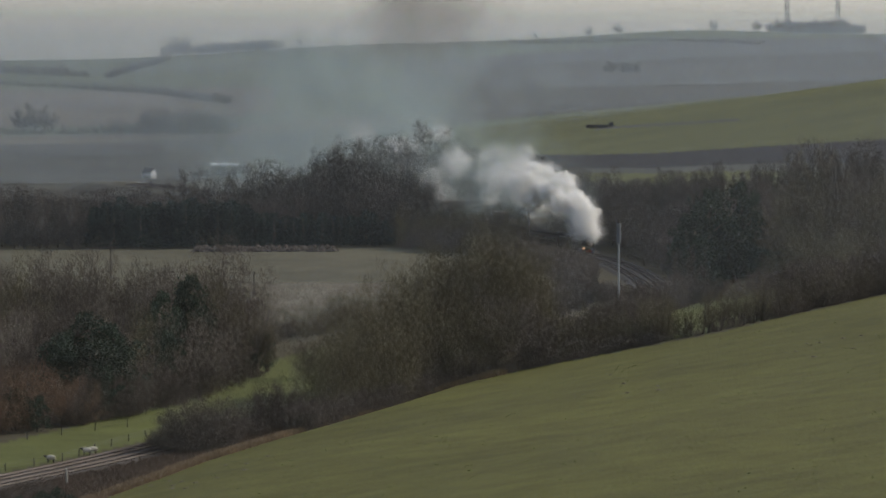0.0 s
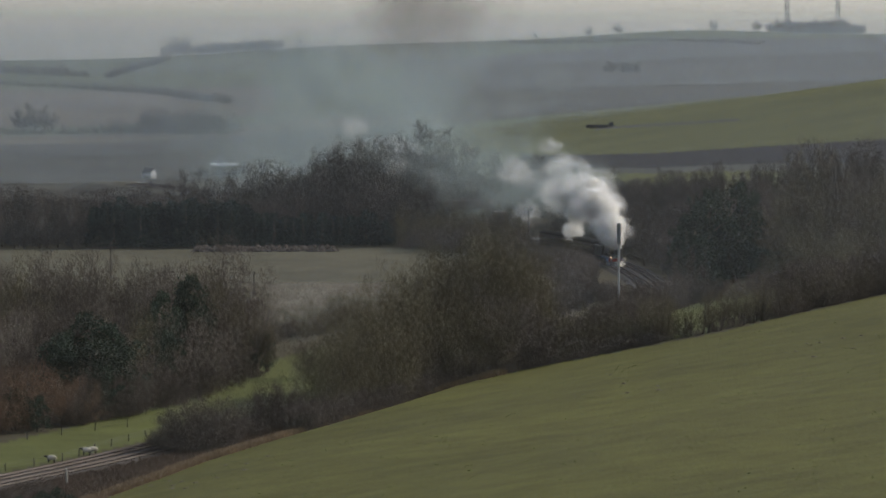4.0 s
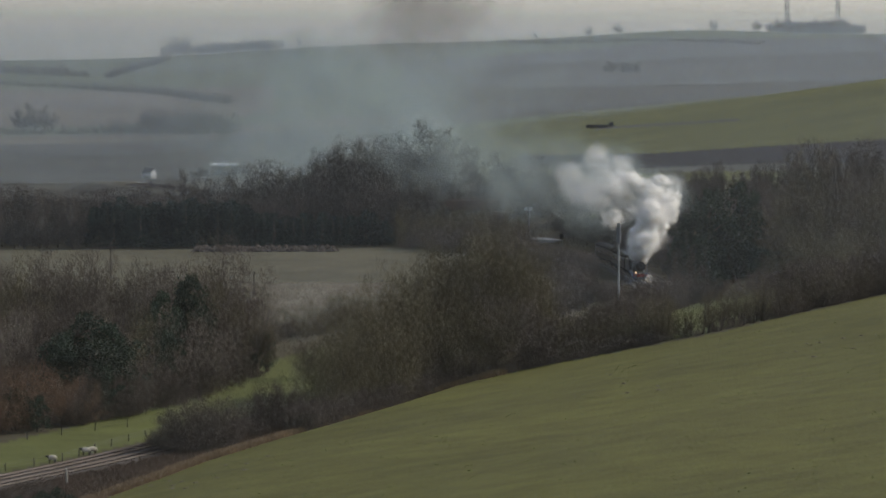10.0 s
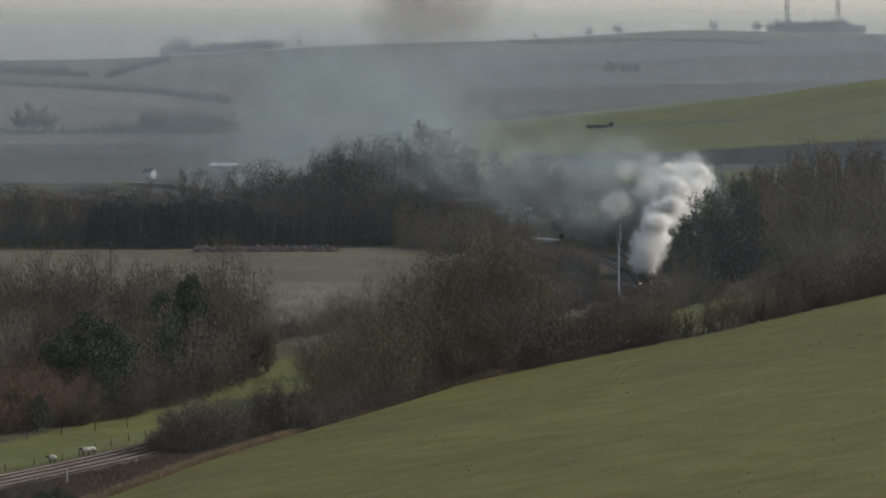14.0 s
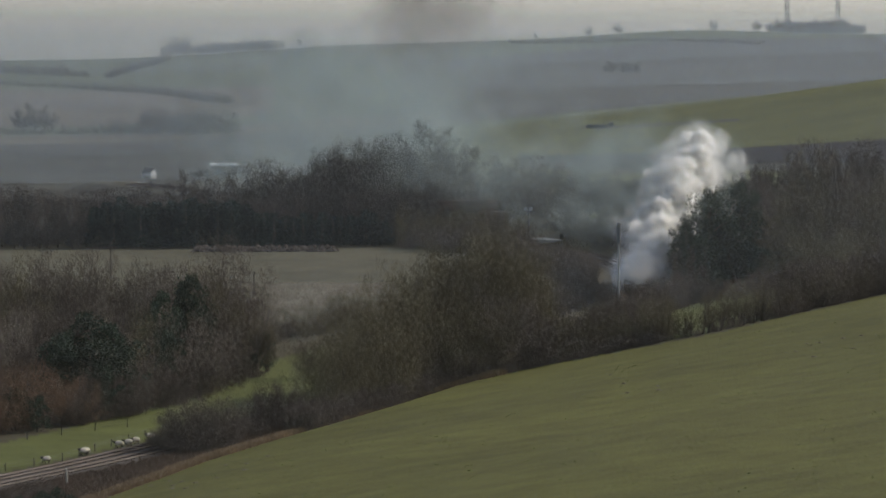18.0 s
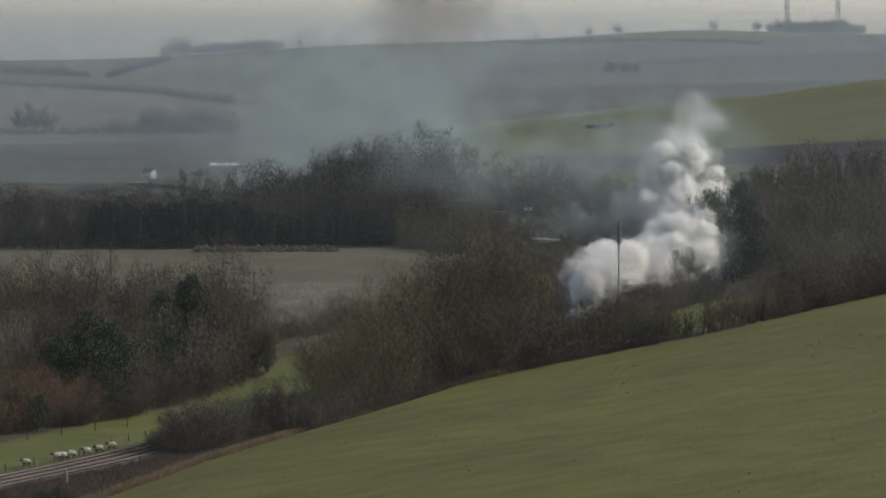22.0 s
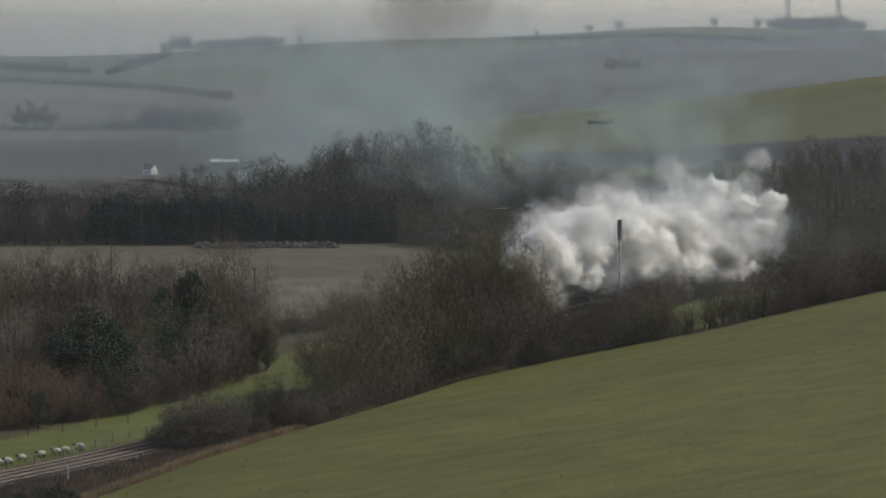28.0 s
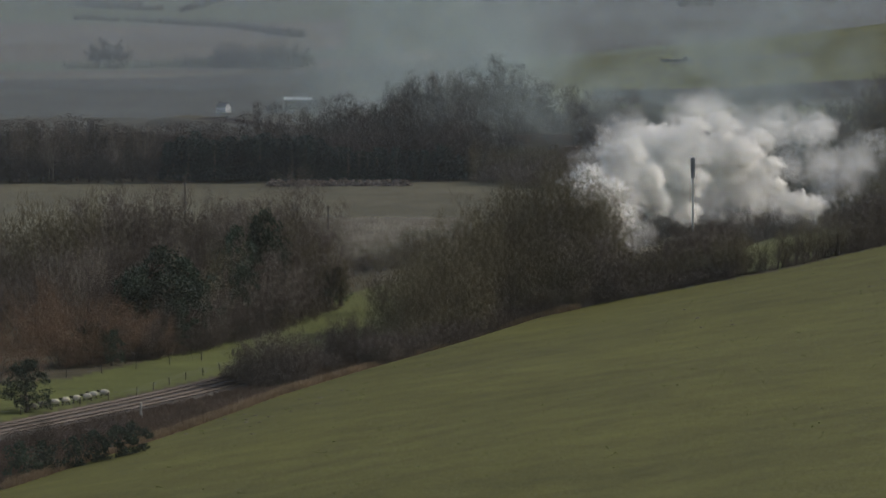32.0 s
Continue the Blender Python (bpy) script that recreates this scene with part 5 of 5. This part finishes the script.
FRONT = float(np.interp(-851, -TRACK[:, 1], TRACK_S))     # where the engine's front is at the start
SIDE = -1.7


def run(t):
    """Metres gone since the start: steady at first, gathering speed on the bend."""
    return SPEED * t + 0.16 * max(0.0, t - 15.0) ** 2




def train_pose(s):
    """A vehicle centred s metres along the line, facing the way it goes."""
    xa, ya, _ = on_track(s - 5, SIDE)
    xb, yb, _ = on_track(s + 5, SIDE)
    x, y = (xa + xb) / 2, (ya + yb) / 2
    return Matrix.Translation((x, y, float(rail_z(y)) + 0.02)) @ Matrix.Rotation(math.atan2(yb - ya, xb - xa), 4, "Z")


# ---- sheep ----
def sheep():
    t = thing("sheep", Matrix(), "white-fleeced sheep with a dark face walking in the meadow", "sheep", "flock in the meadow")
    b = Shape()
    b.ball((0, 0, 0.62), 0.55, 0.3, 0.3, 10, 14, 0.15)
    part("body", b, WOOL, t, soft=True)
    h = Shape()
    h.ball((0.66, 0, 0.8), 0.17, 0.1, 0.12, 6, 8)
    h.tube([Vector((0.42, 0, 0.68)), Vector((0.62, 0, 0.8))], [0.16, 0.1], 7)
    head = part("head", h, SHEEP_DARK, t, "dark face", True)
    for s in (-1, 1):
        e = Shape()
        e.leaf(Vector((0.6, s * 0.08, 0.87)), Vector((-0.2, s * 1.0, 0.05)).normalized(), 0.14, 0.04)
        part("ear", e, SHEEP_DARK, head)
    for x in (-0.34, 0.32):
        for s in (-1, 1):
            g = Shape()
            g.drum((0, 0, -0.45), (0, 0, 0.05), 0.045, 6, 0.07)
            part("leg", g, SHEEP_DARK, t).matrix_basis = pose(x, s * 0.15, 0.45)
    k = Shape()
    k.drum((-0.52, 0, 0.7), (-0.62, 0, 0.4), 0.05, 6, 0.04)
    part("tail", k, WOOL, t)
    return t


FLOCK = [sheep()]
for _ in range(7):
    FLOCK.append(copy_thing(FLOCK[0], Matrix()))
# where each one walks: seconds, x, y
GRAZE = [
    [(0, -44.2, 473), (14, -44.0, 473), (18, -44.6, 472), (25, -48.5, 466), (32, -53, 458)],
    [(0, -40.8, 481), (14, -40.9, 481), (19, -41.3, 480), (25, -46.0, 471), (32, -51, 462)],
    [(0, -40.2, 482), (14, -40.3, 482), (20, -42.0, 479), (25, -46.8, 470), (32, -52, 460)],
    [(0, -29.0, 514), (12, -31.0, 509), (19, -39.0, 485), (25, -45, 474), (32, -50, 464)],
    [(0, -28.5, 515), (12, -30.0, 511), (19, -38.0, 487), (25, -43, 478), (32, -49, 466)],
    [(0, -28.0, 516), (12, -29.5, 513), (19, -37.2, 489), (25, -41.5, 481), (32, -48, 468)],
    [(0, -27.5, 518), (12, -29.0, 515), (20, -36.8, 491), (25, -40.5, 483), (32, -47.5, 470)],
    [(0, -27.0, 520), (12, -28.5, 516), (21, -30.5, 506), (25, -37, 491), (32, -46.5, 472)],
]


# ---- steam and smoke ----
BALLS = {}


def ball_points(level):
    """Unit sphere of even triangles."""
    if level not in BALLS:
        bm = bmesh.new()
        bmesh.ops.create_icosphere(bm, subdivisions=level, radius=1.0)
        BALLS[level] = ([v.co.copy() for v in bm.verts], [tuple(v.index for v in f.verts) for f in bm.faces])
        bm.free()
    return BALLS[level]


def billow(p):
    """Rounded bulges with creases between them."""
    return 0.32 - abs(noise.noise(p)) * 1.9


def cloud_mesh(seed, name, material, shells, bulge=1.0, fine=True):
    """A billowing cloud about one metre in radius: bulging skins of droplets one inside another, so that it thins out towards its edge."""
    rng = random.Random(seed)
    off = Vector((rng.uniform(-90, 90), rng.uniform(-90, 90), rng.uniform(-90, 90)))
    s = Shape()
    for i, k in enumerate(shells):
        pts, faces = ball_points(4 if fine and i < 2 else 3)
        b = len(s.v)
        shift = off + Vector((0.13, 0.07, 0.1)) * i
        for d in pts:
            r = 1 + bulge * (0.5 * billow(d * 1.25 + shift) + 0.3 * billow(d * 2.7 + shift * 1.7) + 0.2 * billow(d * 5.0 + shift))
            s.v.append(d * r * k)
        s.f += [tuple(b + q for q in f) for f in faces]
    return s.mesh(name, material, True)


DENSE_PUFFS = [cloud_mesh(260 + i, "puff", STEAM, (1.0, 0.92, 0.8, 0.64, 0.45), 1.5) for i in range(8)]
THIN_PUFFS = [cloud_mesh(160 + i, "puff", THIN_STEAM, (1.0, 0.88, 0.74, 0.58, 0.4), 1.25) for i in range(6)]
SMOKE_MESHES = [cloud_mesh(40 + i, "wisp", SMOKE, (1.0, 0.88, 0.76, 0.63, 0.5, 0.36), 0.9, False) for i in range(6)]
DARK_MESHES = [cloud_mesh(60 + i, "wisp", DARK_SMOKE, (1.0, 0.88, 0.76, 0.63, 0.5, 0.36), 0.9, False) for i in range(3)]
PLUME = [thing("steam_plume", Matrix(), "billowing white steam from the locomotive's chimney", "steam") for _ in range(4)]
SMOKE_BANK = thing("smoke_bank", Matrix(), "thin blue-grey smoke hanging over the wood", "smoke")
DRIFT = thing("smoke_drift", Matrix(), "thin blue-grey smoke trailing after the train", "smoke")
DARK_TRAIL = thing("smoke_trail", Matrix(), "faint brown smoke rising into the sky", "smoke")
LEAK = part("steam_leak", cloud_mesh(90, "steam_leak", THIN_STEAM, (1.0, 0.8, 0.6)), None, LOCO, "wisp of white steam at the cylinders")
LEAK.matrix_basis = Matrix.LocRotScale((6.0, 1.5, 0.8), None, (0.8, 0.7, 0.6))


scene.cycles.max_bounces, scene.cycles.diffuse_bounces, scene.cycles.transmission_bounces = 24, 16, 16


def chimney_at(t):
    m = train_pose(FRONT - 6.3 + run(t))
    return m @ Vector((4.8, 0, 4.1))


def steam_path(te, rng, wide=1.0):
    """Where a puff that leaves the chimney at te is, at an age of a seconds."""
    v0 = float(np.interp(te, [-14, 0, 2, 4.4, 6.3, 10, 13, 16, 17, 18.5, 21, 23, 25.5, 40], [-0.3, -0.5, -0.8, -0.9, 2.6, 3.0, 1.7, 0.5, 1.8, 2.2, 1.2, 0.4, -0.3, 0.0]))
    v1 = float(np.interp(te, [-14, 4, 10, 13, 16, 18.5, 21, 23, 25.5, 40], [-0.25, 0.1, 0.35, 0.25, 0.6, 1.3, 1.1, 0.9, 0.3, 0.2]))
    vz = float(np.interp(te, [-14, 0, 7, 11, 14, 16.5, 17.5, 21, 23, 25, 26, 27], [0.9, 1.0, 1.6, 3.0, 2.4, 1.2, 0.7, 0.9, 1.4, 0.9, 0.9, 0.3]))
    lift = float(np.interp(te, [-14, 6, 10, 15.5, 17, 20, 22.5, 24.5, 25.8, 26.8, 40], [4.8, 5.2, 4.0, 4.0, 2.0, 2.4, 4.5, 5.5, 5.5, 1.2, 1.2]))
    grow = float(np.interp(te, [-14, 8, 15, 40], [0.7, 0.62, 0.7, 0.7]))
    girth = float(np.interp(te, [-14, 3, 5, 7, 14, 16.5, 22, 25.5, 27], [2.3, 2.3, 1.9, 2.0, 1.9, 3.2, 3.6, 3.4, 1.6]))
    vy = rng.gauss(0, 0.25)
    c = chimney_at(te)
    away = Vector((rng.gauss(0, 1), rng.gauss(0, 1), rng.gauss(0, 0.9)))
    away = away.normalized() * rng.random() ** 0.5 * wide

    def place(a):
        jet = lift * (1 - math.exp(-a / 0.6))
        rise = vz * 9 * (1 - math.exp(-a / 9))
        spread = (1.2 + (girth - 1.2) * min(1, a / 1.2) + grow * a) * min(1, a / 0.3)
        return c + Vector((3 * v0 * (1 - math.exp(-a / 3)) + v1 * a, vy * a, jet + rise)) + away * spread
    return place


def drift_rows(te, life, place, turn, spin, ages):
    """Keys for one puff: it waits in the ground under the line, bursts out, drifts, and is gone again when its time is up."""
    rows = []
    first = max(te, 0.0)
    if te > 0.05:
        c = place(0)
        wait = pose(c.x, c.y, -16, 0, 0, turn)
        rows = [(0, wait), (max(te - 0.12, 0.02), wait)]
    end = min(te + life, 32.0)
    stops = [first] + [te + a for a in ages if first + 0.06 < te + a < end - 0.06] + [end]
    for t in stops:
        if rows and t - rows[-1][0] < 0.05:
            continue
        p, g = place(t - te), spin * (t - te)
        rows.append((t, pose(p.x, p.y, p.z, 0, 0.3 * g, turn + g)))
    if end < 31.7:
        p = place(end - te)
        gone = pose(p.x, p.y, -16, 0, 0.3 * spin * life, turn + spin * life)
        rows += [(end + 0.12, gone), (32, gone)]
    return rows


def motions():
    # the train along its line
    times = [i for i in range(33)]
    for ob, back in ((LOCO, 6.3), (TENDER, 16.0), (COACHES[0], 31.0), (COACHES[1], 53.4)):
        walk(ob, [(t, train_pose(FRONT - back + run(t))) for t in times])
    # the flock
    for ob, rows in zip(FLOCK, GRAZE):
        out = []
        for i, (t, x, y) in enumerate(rows):
            head = math.pi + 0.35 + 0.3 * math.sin(7 * rows[0][2] + i)
            out.append((t, Matrix.Translation((x, y, hill(x, y))) @ Matrix.Rotation(head, 4, "Z")))
        walk(ob, out)
        # their legs swing while they walk
        legs = [c for c in ob.children if c.name.startswith("leg")]
        for leg in legs:
            hip = leg.matrix_basis.translation.copy()
            sign = 1 if hip.x * hip.y > 0 else -1
            swing = []
            for i in range(129):
                t = i * 0.25
                pace = 0.0
                for (ta, xa, ya), (tb, xb, yb) in zip(rows, rows[1:]):
                    if ta <= t <= tb:
                        pace = min(1.0, math.hypot(xb - xa, yb - ya) / (tb - ta) / 0.8)
                swing.append((t, pose(*hip, 0, sign * 22 * pace * math.sin(2 * math.pi * t * 0.9), 0)))
            walk(leg, swing)
    # driving wheels and rods
    beats = [i * 0.1 for i in range(321)]
    for wheel in DRIVERS:
        c = wheel.matrix_basis.translation.copy()
        walk(wheel, [(t, Matrix.Translation(c) @ Matrix.Rotation(run(t) / 0.9, 4, "Y")) for t in beats])
    for k, rod in enumerate(RODS):
        c = rod.matrix_basis.translation.copy()
        walk(rod, [(t, pose(c.x + 0.3 * math.sin(run(t) / 0.9 + k * 1.571), c.y, c.z + 0.3 * math.cos(run(t) / 0.9 + k * 1.571))) for t in beats])
    # white steam
    rng = random.Random(3)
    te, count = -11.0, 0
    while te < 31.7:
        life = float(np.interp(te, [-12, 0, 5, 6.5, 12, 16, 17.5, 24, 40], [5.5, 5.5, 5.5, 7.5, 8, 10, 10.5, 12, 12])) * rng.uniform(0.82, 1.05)
        count += 1
        thin = count % 5 > 2      # some of it is only a thin veil, which lasts longer
        if thin:
            life += rng.uniform(1.0, 4.5)
        if te + life > 0.3:
            size = (rng.uniform(1.2, 2.2) if te < 15 else rng.uniform(1.7, 2.9)) * (1.5 if thin else 1.0)
            ob = part("puff", THIN_PUFFS[count % 6] if thin else DENSE_PUFFS[count % 8], None, PLUME[0 if te < 0 else (1 if te < 10 else (2 if te < 21 else 3))])
            ob.scale = (size * rng.uniform(0.8, 1.35), size * rng.uniform(0.8, 1.2), size * rng.uniform(0.75, 1.05))
            walk(ob, drift_rows(te, life, steam_path(te, rng), rng.uniform(0, 360), rng.uniform(-5, 5), (0.3, 0.8, 1.8, 3.5, 6, 9, 13, 18)))
        te += rng.uniform(0.03, 0.07)
    # last shreds of the steam from farther up the line
    for i in range(26):
        te = -19 + 8 * (i + rng.random()) / 26
        size = rng.uniform(2.4, 4.2)
        ob = part("puff", THIN_PUFFS[i % 6], None, PLUME[0])
        ob.scale = (size, size, size * 0.8)
        walk(ob, drift_rows(te, -te + rng.uniform(0.8, 6), steam_path(te, rng, 0.7), rng.uniform(0, 360), 3.0, (13, 17, 21, 25)))
    # thin smoke that the steam leaves behind
    te = -12.0
    while te < 26:
        place = steam_path(te, rng, 1.3)
        size = rng.uniform(3.5, 6.5)
        ob = part("wisp", SMOKE_MESHES[rng.randrange(6)], None, DRIFT)
        ob.scale = (size * 1.2, size, size)
        lag = 3.0
        walk(ob, drift_rows(te + lag, 60, lambda a: place(a + lag), rng.uniform(0, 360), 1.0, (1, 3, 6, 10, 16, 24)))
        te += 0.3
    # older smoke that hangs over the wood
    for i in range(66):
        x, y, z = rng.triangular(-56, 32, -10), rng.uniform(930, 1030), 10 + rng.random() * 32
        if i % 4:      # most of it hangs behind the wood
            x, y, z = x * 1.12, y + 130, 48 - (48 - z) * 1.12
        s = rng.uniform(7, 13)
        ob = part("wisp", SMOKE_MESHES[i % 6], None, SMOKE_BANK)
        ob.scale = (s * 1.2, s, s)
        turn = rng.uniform(0, 360)
        walk(ob, [(0, pose(x, y, z, 0, 0, turn)), (32, pose(x + 4, y + 2, z + rng.uniform(-1, 3), 0, 0, turn + 15))])
    for i in range(14):
        x, y, z = -4 + rng.gauss(0, 7), 1000 + rng.uniform(-20, 20), 49 + rng.random() * 14
        s = rng.uniform(8, 13)
        ob = part("wisp", DARK_MESHES[i % 3], None, DARK_TRAIL)
        ob.scale = (s, s, s * 1.2)
        walk(ob, [(0, pose(x, y, z, 0, 0, i * 50)), (32, pose(x + 3, y, z + 1, 0, 0, i * 50 + 20))])


motions()
